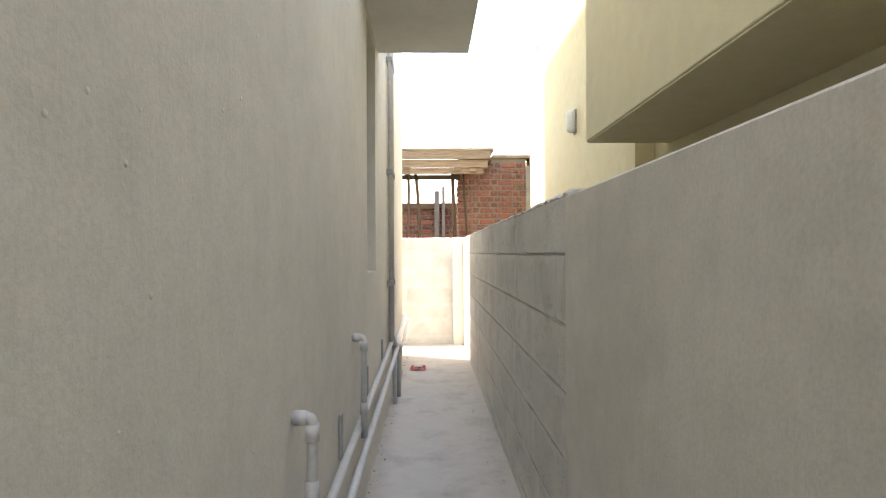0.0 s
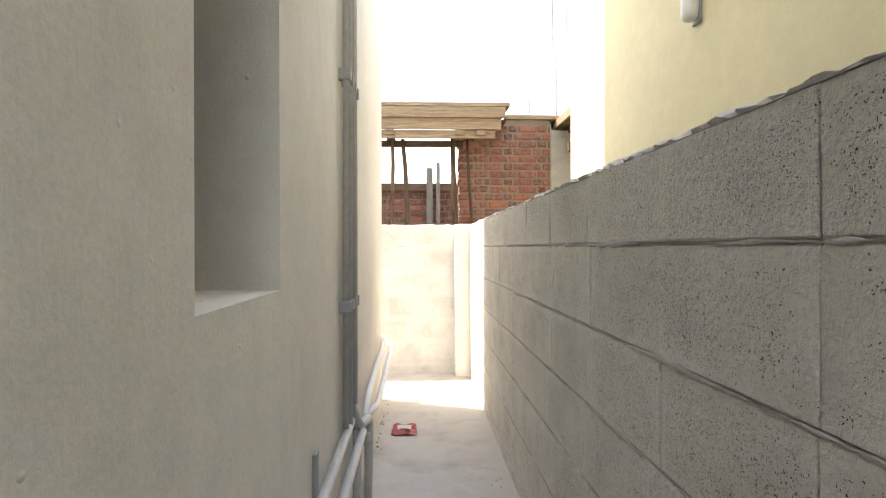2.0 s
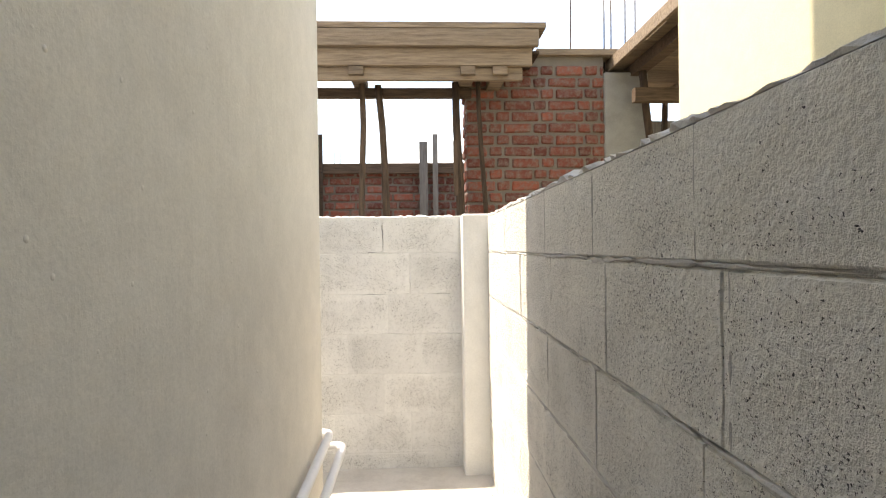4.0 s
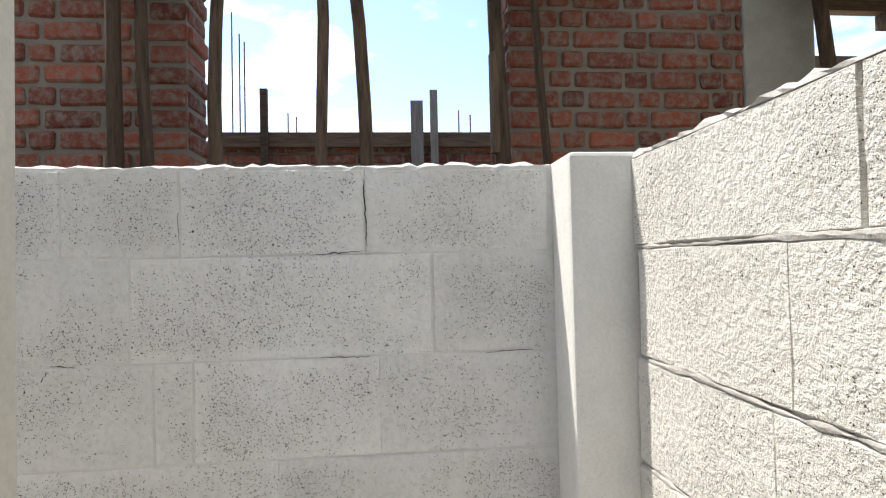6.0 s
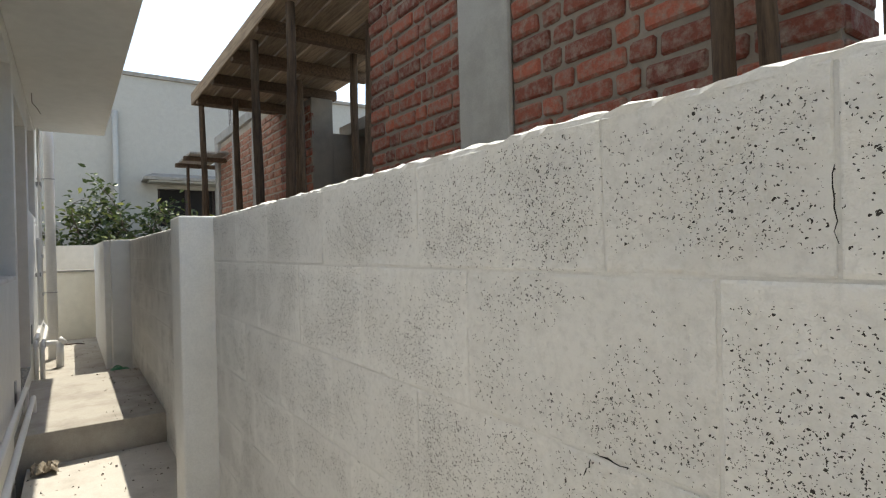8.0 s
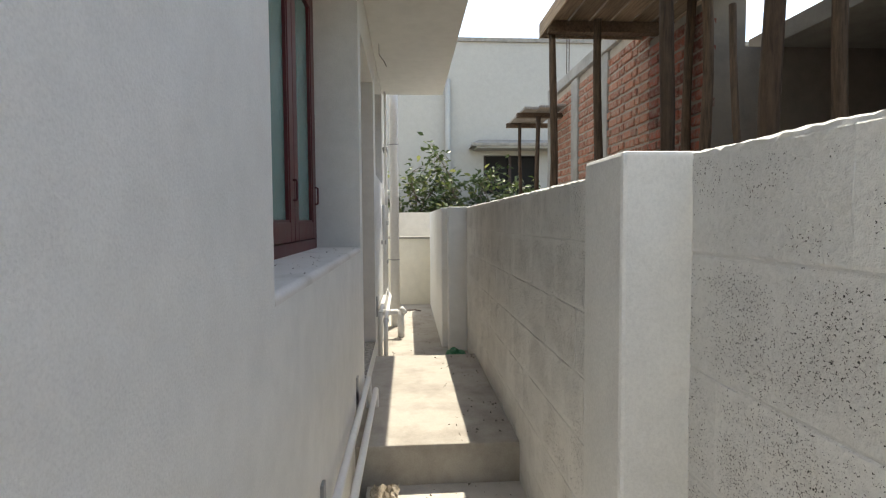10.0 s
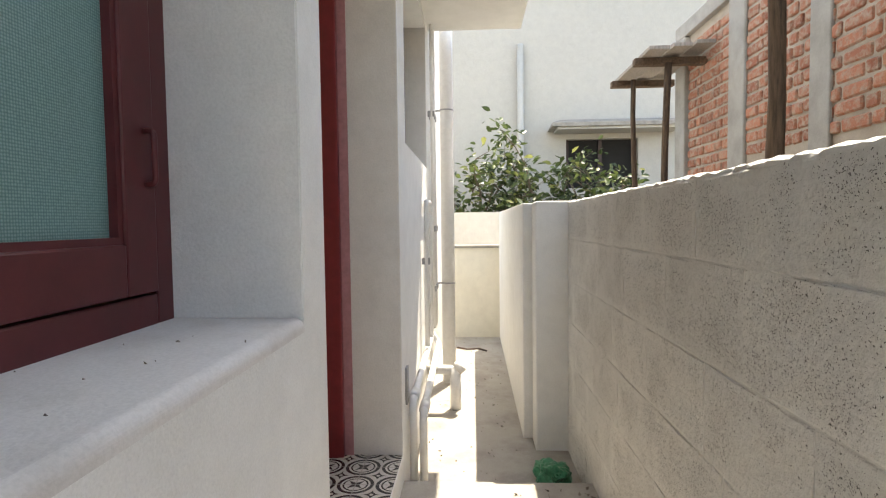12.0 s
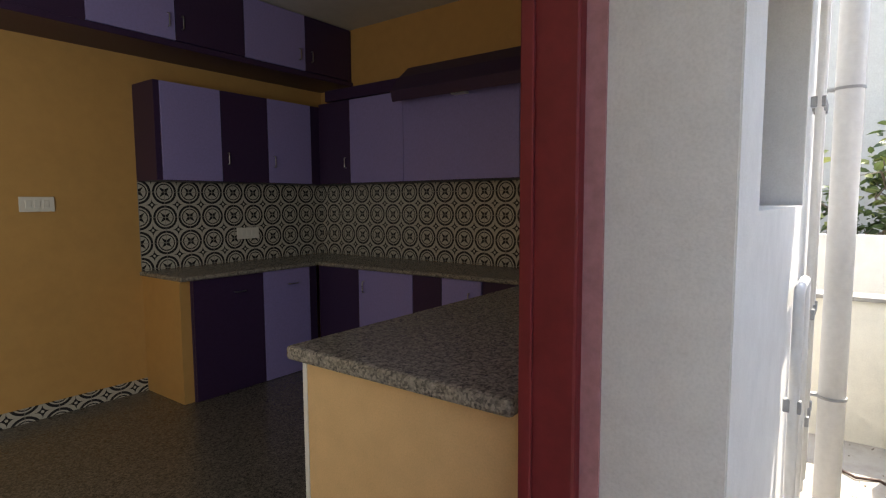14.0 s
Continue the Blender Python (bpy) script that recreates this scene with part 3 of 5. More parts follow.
# high window past the door
hw = thing("window_3", "high dark window in a deep stucco opening", "window", kind="structure")
boxes("window_frame", MAT_DARK_WOOD, hw, (-8.22, -8.16, B - 0.20, B - 0.15, 1.692, 2.70), (-7.01, -6.95, B - 0.20, B - 0.15, 1.692, 2.70), (-8.16, -7.01, B - 0.20, B - 0.15, 1.692, 1.75), (-8.16, -7.01, B - 0.20, B - 0.15, 2.64, 2.70), bevel=0.004)
boxes("pane", MAT_DARK_GLASS, hw, (-8.16, -7.01, B - 0.18, B - 0.174, 1.75, 2.64))
# black sheet added for the darkness of the room behind
boxes("dark_room_sheet", MAT_BLACK, hw, (-8.3, -6.9, B - 0.26, B - 0.25, 1.6, 2.8))

# kitchen door: frame, patterned threshold
door = thing("door_1", "maroon kitchen door frame standing open", "door", kind="structure")
DX0, DX1, DZ = -6.69, -5.435, 0.22
boxes("door_frame", MAT_RED_BRIGHT, door, (DX0, DX0 + 0.04, 5.853, 5.972, DZ, 2.45), (DX1 - 0.04, DX1, 5.853, 5.972, DZ, 2.45), (DX0 + 0.04, DX1 - 0.04, 5.853, 5.972, 2.38, 2.45), bevel=0.006)
boxes("stop_bead", MAT_RED_BRIGHT, door, (DX0 + 0.04, DX0 + 0.05, 5.85, 5.88, DZ, 2.38), bevel=0.003)
boxes("sealant_strip", MAT_PINK, door, (DX0 + 0.004, DX0 + 0.012, 5.972, 6.012, DZ + 0.005, 2.45), label="pinkish overpainted edge of the frame")
boxes("reveal", MAT_REVEAL, door, (DX0, DX0 + 0.004, 5.972, B - 0.003, DZ + 0.005, 2.45), (DX1 - 0.004, DX1, 5.972, B - 0.003, DZ + 0.005, 2.45), label="smooth plastered reveal")
boxes("reveal", MAT_REVEAL, hw, (-8.22, -8.216, B - 0.15, B - 0.003, 1.70, 2.70), (-6.954, -6.95, B - 0.15, B - 0.003, 1.70, 2.70), label="smooth plastered reveal")
boxes("threshold", MAT_TILE_XY, door, (DX0 + 0.001, DX1 - 0.001, 5.80, B - 0.003, DZ, DZ + 0.004), label="black and white patterned threshold tile")
bm = bmesh.new()
tube(bm, [(DX0 + 0.035, 5.835, 0.98), (DX0 + 0.06, 5.835, 0.98)], 0.012, 8)
part("latch_stud", bm, MAT_BLACK, door)

# ---- kitchen ----
KF, KY = 0.25, 2.03
WEST = -9.43
tagged(boxes("floor_kitchen", MAT_GRANITE_FLOOR, None, (WEST - 0.1, -3.0, KY - 0.1, 5.80, 0.10, KF)), "speckled grey granite kitchen floor", "floor", kind="structure")
tagged(boxes("wall_kitchen_south", MAT_ORANGE, None, (WEST - 0.15, -3.0, KY - 0.12, KY, KF, 3.35)), "orange painted kitchen wall", "wall", kind="structure")
tagged(boxes("wall_kitchen_west", MAT_ORANGE, None, (WEST - 0.15, WEST, KY, 5.80, KF, 3.35)), "orange painted kitchen wall", "wall", kind="structure")
tagged(boxes("wall_kitchen_east", MAT_ORANGE, None, (-3.0, -2.88, KY - 0.12, 5.80, KF, 3.35)), "orange painted kitchen wall", "wall", kind="structure")
tagged(boxes("wall_kitchen_north", MAT_ORANGE, None, *wall_rows("x", WEST, -3.0, KF, 3.35, 5.80, 5.83, [(DX0 - 0.07, DX1 + 0.07, KF, 2.52), (x0 - 0.02, x1 + 0.02, z0 - 0.03, z1 + 0.02)])), "orange painted kitchen wall", "wall", kind="structure")
tagged(boxes("ceiling", MAT_CEILING, None, (WEST - 0.15, -2.88, KY - 0.12, 5.83, 3.35, 3.45)), "white kitchen ceiling", "ceiling", kind="structure")
CT = 1.19


def handle(parent, x, y, z, axis, faces, length=0.09):
    bm = bmesh.new()
    d = {"x": (length, 0, 0), "z": (0, 0, length)}[axis]
    out = (0.0, 0.022, 0.0) if faces == "y" else (0.022, 0.0, 0.0)
    p = Vector((x, y, z))
    tube(bm, run(p[:], (p + Vector(out))[:], (p + Vector(out) + Vector(d))[:], (p + Vector(d))[:], r=0.01), 0.005, 8)
    part("handle", bm, MAT_METAL, parent, "chrome handle", smooth=True)


def cabinet(label, x0, x1, y0, y1, z0, z1, faces, doors, hz=None):
    """A laminate cabinet. faces: the way its doors look; doors: (lo, hi, material) along the front."""
    c = thing("kitchen_cabinet", label, "cabinet")
    boxes("body", MAT_PURPLE, c, (x0, x1, y0, y1, z0, z1), bevel=0.002)
    for lo, hi, mat, hp in doors:
        if faces == "y":
            d = boxes("cabinet_door", mat, c, (lo + 0.003, hi - 0.003, y1, y1 + 0.018, z0 + 0.004, z1 - 0.004), bevel=0.002)
            if hp is not None:
                handle(d, hp, y1 + 0.018, hz if hz else z0 + 0.12, "z" if z0 > 1.5 else "x", "y")
        else:
            d = boxes("cabinet_door", mat, c, (x1, x1 + 0.018, lo + 0.003, hi - 0.003, z0 + 0.004, z1 - 0.004), bevel=0.002)
            if hp is not None:
                handle(d, x1 + 0.018, hp, hz if hz else z0 + 0.12, "z", "x")
    return c


L, D = MAT_LAVENDER, MAT_PURPLE
SX = -7.60
# south run
pan = tagged(boxes("end_panel", MAT_ORANGE, None, (SX - 0.08, SX, KY, KY + 0.56, KF, CT - 0.03), bevel=0.003), "orange plastered masonry end of the counter", "counter support", kind="structure")
cabinet("dark purple base cabinet with one lavender door under the granite counter", WEST + 0.6, SX - 0.08, KY, KY + 0.58, KF, CT - 0.034, "y", [(-8.27, SX - 0.08, D, -8.10), (-8.74, -8.27, L, -8.6)], hz=CT - 0.16)
top = thing("worktop", "speckled granite worktop round three kitchen sides", "worktop")
for row in ((WEST, SX + 0.02, KY, KY + 0.62, CT - 0.034, CT), (WEST, WEST + 0.62, KY + 0.62, 4.98, CT - 0.034, CT), (WEST, -6.70, 4.99, 5.80, CT + 0.032, CT + 0.078)):
    boxes("slab", MAT_GRANITE, top, row, bevel=0.012)
cabinet("dark purple base cabinets with lavender doors along the wall", WEST, WEST + 0.58, KY + 0.59, 5.10, KF, CT - 0.034, "x", [(2.66, 3.134, D, None), (3.134, 3.721, L, 3.2), (3.721, 4.0, D, None), (4.0, 4.35, L, 4.25)], hz=CT - 0.22)
cabinet("dark purple wall cabinet with lavender doors", WEST, SX, KY, KY + 0.32, 1.88, 2.60, "y", [(-8.113, -7.64, L, None), (-8.545, -8.113, D, -8.16), (-9.011, -8.545, L, -8.60)], hz=2.02)
cabinet("lavender laminate wall cabinets beside the cooker hood", WEST, WEST + 0.32, KY + 0.34, 5.3, 1.88, 2.62, "x", [(2.38, 2.79, D, 2.74), (2.79, 3.419, L, None), (3.419, 4.50, L, None), (4.50, 5.2, L, None)], hz=2.02)
cabinet("dark purple loft cabinets with lavender doors", WEST, -5.6, KY, KY + 0.45, 2.86, 3.34, "y", [(-7.712, -7.14, L, -7.66), (-8.265, -7.712, D, -7.76), (-8.866, -8.265, L, -8.80), (-9.40, -8.866, D, -8.93)], hz=2.95)
tagged(boxes("loft_slab", MAT_PURPLE, None, (WEST, -5.4, KY, KY + 0.47, 2.815, 2.858), bevel=0.004), "dark purple loft shelf board", "shelf", kind="structure")
tagged(boxes("loft_slab", MAT_PURPLE, None, (WEST, WEST + 0.36, KY + 0.47, 5.3, 2.622, 2.72), bevel=0.004), "dark purple board above the wall cabinets", "shelf", kind="structure")
hood = thing("cooker_hood", "dark curved cooker hood on the tiled wall", "cooker hood")
bm = bmesh.new()
prof = [(0.0, 2.62), (0.50, 2.50), (0.52, 2.58), (0.42, 2.70), (0.30, 2.80), (0.0, 2.84)]
a = [bm.verts.new((WEST + p, 3.45, z)) for p, z in prof]
b = [bm.verts.new((WEST + p, 5.10, z)) for p, z in prof]
for i in range(len(prof)):
    j = (i + 1) % len(prof)
    bm.faces.new((a[i], a[j], b[j], b[i]))
bm.faces.new(a[::-1]), bm.faces.new(b)
part("canopy", bm, MAT_PURPLE, hood)
boxes("lamp", MAT_WHITE_TRIM, hood, (WEST + 0.34, WEST + 0.40, 3.95, 4.07, 2.516, 2.532))
tagged(boxes("splashback_south", MAT_TILE_XZ, None, (WEST, SX, KY, KY + 0.008, CT, 1.88)), "black and white patterned splashback tiles", "tiles", kind="structure")
tagged(boxes("splashback_west", MAT_TILE_YZ, None, (WEST, WEST + 0.008, KY + 0.008, 5.80, CT, 1.88)), "black and white patterned splashback tiles", "tiles", kind="structure")
tagged(boxes("baseboard", MAT_TILE_XZ, None, (SX, -3.0, KY, KY + 0.012, KF, KF + 0.10)), "patterned tile skirting along the orange wall", "skirting", kind="structure")
for px, pz, w in ((-6.95, 1.71, 0.20), (-8.53, 1.44, 0.22)):
    sw = thing("switch_plate", "white switch and socket plate on the wall", "switch")
    boxes("plate", MAT_WHITE_TRIM, sw, (px - w / 2, px + w / 2, KY + 0.008, KY + 0.02, pz - 0.05, pz + 0.05), bevel=0.003)
    for k in (-0.05, 0.0, 0.05):
        boxes("switch", MAT_LAMP, sw, (px + k - 0.017, px + k + 0.017, KY + 0.02, KY + 0.026, pz - 0.025, pz + 0.025), bevel=0.002)
# near counter end by the door
near = tagged(boxes("end_panel", MAT_PEACH, None, (-6.84, -6.75, 5.03, 5.795, KF, CT + 0.030), bevel=0.003), "peach painted masonry end of the counter", "counter support", kind="structure")
tagged(boxes("edging", MAT_WHITE_TRIM, None, (-6.83, -6.748, 5.012, 5.03, KF, CT + 0.030)), "white edging strip of the counter end", "trim", kind="structure")
cabinet("dark purple base cabinet under the counter by the door", -8.80, -6.84, 5.03, 5.79, KF, CT + 0.030, "x", [])
tap = thing("sink_tap", "small chrome tap on the granite counter", "tap")
bm = bmesh.new()
tube(bm, run((-7.75, 5.62, CT + 0.076), (-7.75, 5.62, CT + 0.29), (-7.75, 5.45, CT + 0.29), (-7.75, 5.45, CT + 0.24), r=0.05), 0.011, 10)
part("spout", bm, MAT_METAL, tap, smooth=True)

# ---- compound wall ----
ZT = 1.395
COURSE = [-0.165, 0.06, 0.285, 0.51, 0.735, 0.962, 1.197, ZT]
wall_r = tagged(boxes("wall_compound_east", MAT_CAP, None, (E_ + 0.007, E_ + 0.15, 1.44, N + 0.15, -0.3, ZT)), "whitewashed concrete block boundary wall", "wall", kind="structure")
wall_b = tagged(boxes("wall_compound_north", MAT_MORTAR, None, (-7.53, E_, N + 0.0022, N + 0.15, -0.3, ZT)), "whitewashed concrete block boundary wall", "wall", kind="structure")
tagged(boxes("wall_compound_plastered", MAT_CEMENT, None, (E_ - 0.014, E_ + 0.16, -4.2, 1.44, -0.3, 1.385), bevel=0.006), "smooth grey cement plastered boundary wall", "wall", kind="structure")
tagged(boxes("wall_compound_far", MAT_PILLAR, None, (-10.45, -7.53, 6.87, N + 0.15, -0.3, 1.405), bevel=0.008), "smooth white plastered boundary wall", "wall", kind="structure")
uneven_cap("wall_cap", wall_r, "y", 1.44, N + 0.15, E_ + 0.001, E_ + 0.155, ZT - 0.004, 0.014, MAT_CAP, 3, 0.012, 0.007)
uneven_cap("wall_cap", wall_b, "x", -7.53, E_ - 0.14, N + 0.001, N + 0.155, ZT - 0.004, 0.0155, MAT_MORTAR, 7, 0.0025, 0.003)
for px0, px1, py0, z1 in ((0.29, E_ + 0.02, 6.98, 1.407), (-3.30, -3.06, 6.962, 1.408), (-7.53, -7.35, 6.926, 1.410)):
    bm = bmesh.new()
    add_box(bm, px0, px1, py0, N + 0.03, -0.3, z1, bevel=0.010)
    tagged(part("pillar", bm, MAT_PILLAR), "smooth white plastered pillar of the boundary wall", "pillar", "boundary wall pillars", "structure")
tagged(boxes("wall_cross", MAT_FAR_CREAM, None, (-10.62, -10.45, 5.6, 6.87, -0.3, 1.00)), "low cream wall across the passage's end", "wall", kind="structure")
tagged(boxes("wall_cross_ledge", MAT_SLAB_EDGE, None, (-10.68, -10.42, 5.6, 6.87, 1.0, 1.03), bevel=0.004), "weathered ledge on the low cream wall", "ledge", kind="structure")
tagged(boxes("wall_neighbour_grey", MAT_CEMENT, None, (-11.4, -11.25, 3.0, 9.5, -0.3, 1.42)), "grey cement wall behind the passage's end", "wall", kind="structure")

# ---- neighbour on the right, cream painted ----
cream = tagged(boxes("neighbour_house", MAT_CREAM, None, (1.234, 4.5, -4.2, 6.42, -0.3, 3.5)), "cream painted neighbouring house", "house", kind="structure")
tagged(boxes("neighbour_balcony", MAT_CREAM, None, (0.795, 1.232, -4.2, 2.5, 1.775, 3.3), bevel=0.006), "cream overhanging upper storey of the neighbouring house", "balcony", kind="structure")
tagged(boxes("balcony_soffit", MAT_SOFFIT, None, (0.80, 1.232, -4.2, 2.49, 1.768, 1.774)), "beige underside of the overhanging storey", "soffit", kind="structure")
tagged(boxes("neighbour_pier", MAT_CREAM, None, (1.12, 1.232, 2.68, 2.81, -0.3, 3.5), bevel=0.004), "cream painted pilaster on the neighbouring house", "pier", kind="structure")
lamp = thing("wall_lamp", "white capsule-shaped lamp on a cream wall", "lamp")
bm = bmesh.new()
for i, (z, r) in enumerate(((2.225, 0.011), (2.230, 0.025), (2.242, 0.035), (2.26, 0.039), (2.38, 0.039), (2.398, 0.035), (2.41, 0.025), (2.415, 0.011))):
    ring_now = [bm.verts.new((1.192 + r * math.cos(k * math.pi / 8), 4.32 + r * math.sin(k * math.pi / 8), z)) for k in range(16)]
    if i:
        for j in range(16):
            bm.faces.new((ring_old[j], ring_old[(j + 1) % 16], ring_now[(j + 1) % 16], ring_now[j]))
    else:
        bm.faces.new(ring_now[::-1])
    ring_old = ring_now
bm.faces.new(ring_old)
part("cover", bm, MAT_LAMP, lamp, smooth=True)
boxes("base", MAT_PVC_SHADE, lamp, (1.220, 1.234, 4.285, 4.355, 2.215, 2.425), bevel=0.004)

# ---- pipes ----
def clamp(parent, x, y, z, ax):
    bm = bmesh.new()
    if ax == "A":
        add_box(bm, x - 0.03, x + 0.022, y - 0.012, y + 0.012, z - 0.022, z + 0.022, bevel=0.004)
    else:
        add_box(bm, x - 0.012, x + 0.012, y - 0.03, y + 0.022, z - 0.022, z + 0.022, bevel=0.004)
    part("clamp", bm, MAT_PVC_SHADE, parent)


def pipe(label, path, radius, mat=MAT_PVC, sockets=(), r=0.05):
    p = thing("water_pipe", label, "pipe")
    bm = bmesh.new()
    tube(bm, run(*path, r=r), radius, 12)
    part("tube", bm, mat, p, smooth=True)
    for a, b in sockets:
        bm = bmesh.new()
        tube(bm, [a, b], radius * 1.28, 12)
        part("socket", bm, mat, p, smooth=True)
    return p


GP = MAT_PVC_GREY
p = pipe("dusty white plastic pipe along the foot of the wall", [(-0.325, -0.8, 0.40), (-0.325, 4.05, 0.50)], 0.017, GP)
for y in (1.69, 2.52, 3.40):
    boxes("bracket", MAT_PVC_SHADE, p, (A, A + 0.012, y - 0.02, y + 0.02, 0.45 + 0.02 * y / 3, 0.62), bevel=0.003)
pipe("dusty white plastic pipe along the foot of the wall", [(-0.285, -0.8, 0.34), (-0.285, 4.10, 0.44)], 0.017, GP)
pipe("short bent plastic outlet pipe on the wall", [(A - 0.02, 1.02, 0.81), (-0.302, 1.02, 0.81), (-0.302, 1.02, 0.40)], 0.014, GP, [((-0.302, 1.02, 0.60), (-0.302, 1.02, 0.66)), ((-0.302, 1.02, 0.755), (-0.302, 1.02, 0.795)), ((-0.345, 1.02, 0.81), (-0.315, 1.02, 0.81))], r=0.014)
pipe("short bent plastic outlet pipe on the wall", [(A - 0.02, 2.03, 0.845), (-0.302, 2.03, 0.845), (-0.302, 2.03, 0.42)], 0.014, GP, [((-0.302, 2.03, 0.52), (-0.302, 2.03, 0.57)), ((-0.302, 2.03, 0.79), (-0.302, 2.03, 0.83)), ((-0.345, 2.03, 0.845), (-0.315, 2.03, 0.845))], r=0.014)
for k, (y, rr) in enumerate(((3.90, 0.011), (3.98, 0.016), (4.07, 0.02), (4.16, 0.014))):
    vp = pipe("thin vertical plastic pipe up the stucco wall", [(-0.325, y, 0.52 - 0.03 * k), (-0.325, y, TOP)], rr, GP)
    for z in (0.97, 1.83, 2.7):
        clamp(vp, -0.325, y, z, "A")
pipe("plastic pipe bend where pipes meet at the wall", [(-0.325, 4.07, 0.56), (-0.30, 4.10, 0.46), (-0.28, 4.35, 0.42), (-0.29, 4.35, -0.02)], 0.02, GP, [((-0.29, 4.35, 0.30), (-0.29, 4.35, 0.36))])
pipe("plastic drain pipe down to the floor", [(-0.31, 4.12, 0.44), (-0.31, 4.12, -0.02)], 0.018, GP)

# back passage: pair of low pipes, uprights, soil stack
for dy, dz in ((0.03, 0.30), (0.075, 0.23)):
    q = pipe("white plastic water pipe round the house corner and along the wall", [(-0.30, 4.35, 0.42), (A + dy, 4.8, dz + 0.12), (A + dy, B + dy, dz + 0.17), (-1.6, B + dy, dz + 0.05), (-5.4, B + dy, dz - 0.02), (-5.4, B + dy, -0.12)], 0.017)
    for x in (-2.6, -3.7, -4.9):
        boxes("bracket", MAT_PVC_SHADE, q, (x - 0.025, x + 0.025, B, B + 0.012, dz - 0.02, dz + 0.13), bevel=0.003)
for dy, dz in ((0.03, 0.42), (0.08, 0.36)):
    q = pipe("white plastic water pipe sloping along the wall", [(-6.86, B + dy, -0.02), (-6.86, B + dy, dz), (-8.1, B + dy, dz + 0.07), (-8.1, B + 0.02, dz + 0.16)], 0.02, sockets=[((-6.9, B + dy, dz), (-7.0, B + dy, dz + 0.005))])
boxes("bracket", MAT_PVC_SHADE, q, (-6.86, -6.80, B, B + 0.012, 0.42, 0.60), bevel=0.003)
u = pipe("white plastic pipe loop standing on the wall", [(-7.70, B + 0.035, 0.50), (-7.70, B + 0.035, 1.43), (-8.0, B + 0.035, 1.43), (-8.0, B + 0.035, 0.50)], 0.016, r=0.03)
clamp(u, -7.70, B + 0.035, 1.05, "B")
for x, rr in ((-8.30, 0.014), (-8.42, 0.016), (-8.52, 0.014)):
    vp = pipe("thin vertical white pipe up the stucco wall", [(x, B + 0.035, 0.50), (x, B + 0.035, TOP)], rr)
    for z in (0.80, 1.25, 2.10, 2.9):
        clamp(vp, x, B + 0.035, z, "B")
stack = thing("soil_pipe", "thick white plastic soil stack beside the wall", "pipe")
bm = bmesh.new()
tube(bm, [(-8.72, 6.365, -0.03), (-8.72, 6.365, TOP + 0.2)], 0.055, 20)
part("tube", bm, MAT_PVC, stack, smooth=True)
for z in (0.79, 2.2):
    bm = bmesh.new()
    tube(bm, [(-8.72, 6.365, z), (-8.72, 6.365, z + 0.012)], 0.060, 20)
    part("strap", bm, MAT_PVC_SHADE, stack)
    boxes("strap_anchor", MAT_PVC_SHADE, stack, (-8.74, -8.70, B, 6.31, z, z + 0.012))
tee = thing("drain_pipe", "white plastic drain tee standing in the floor", "pipe")
bm = bmesh.new()
tube(bm, [(-8.05, 6.44, -0.03), (-8.05, 6.44, 0.27)], 0.040, 18)
part("riser", bm, MAT_PVC, tee, smooth=True)
bm = bmesh.new()
tube(bm, [(-8.05, B, 0.25), (-8.05, 6.41, 0.25)], 0.034, 16)
part("branch", bm, MAT_PVC, tee, smooth=True)
bm = bmesh.new()
tube(bm, [(-8.05, 6.45, 0.255), (-8.05, 6.485, 0.285)], 0.046, 18)
part("cap", bm, MAT_PVC, tee, smooth=True)

# ---- unfinished brick house behind the wall ----
BY = 8.10
brick_sizes = {}


def brick_mesh(length, mat, variant):
    """A hand-made brick's face piece: rounded, slightly crooked, one of a few shapes."""
    key = (round(length, 3), mat.name, variant)
    if key not in brick_sizes:
        rng = random.Random(variant * 13 + int(length * 500))
        bm = bmesh.new()
        add_box(bm, 0, length, 0, 0.04, 0, 0.069)
        for v in bm.verts:
            v.co += Vector((rng.uniform(-0.006, 0.006), rng.uniform(-0.003, 0.003), rng.uniform(-0.005, 0.005)))
        bmesh.ops.bevel(bm, geom=list(bm.edges), offset=0.009, segments=1, affect="EDGES")
        brick_sizes[key] = mesh_of(bm, "brick", mat)
    return brick_sizes[key]


def lay_bricks(wall, x0, x1, z0, z1, y, mat, seed):
    """Flemish bond on a wall's south face: each brick an object of its own."""
    rng = random.Random(seed)
    row, z = 0, z0
    while z + 0.069 <= z1:
        x = x0 - (0.17 if row % 2 else 0.0)
        k = row % 2
        while x < x1 - 0.02:
            ln = 0.21 if k % 2 == 0 else 0.096
            a, b = max(x, x0), min(x + ln, x1)
            if b - a > 0.03:
                cut = b - a < ln - 1e-6
                ob = new("brick", brick_mesh(round(b - a, 2) if cut else ln, mat, rng.randrange(4)))
                ob.location = (a, y - 0.014 + rng.uniform(-0.004, 0.004), z + rng.uniform(-0.002, 0.002))
                ob.rotation_euler = (rng.uniform(-0.02, 0.02), rng.uniform(-0.014, 0.014), rng.uniform(-0.015, 0.015))
                ob.parent = wall
            x += ln + 0.017
            k += 1
        z += 0.087
        row += 1


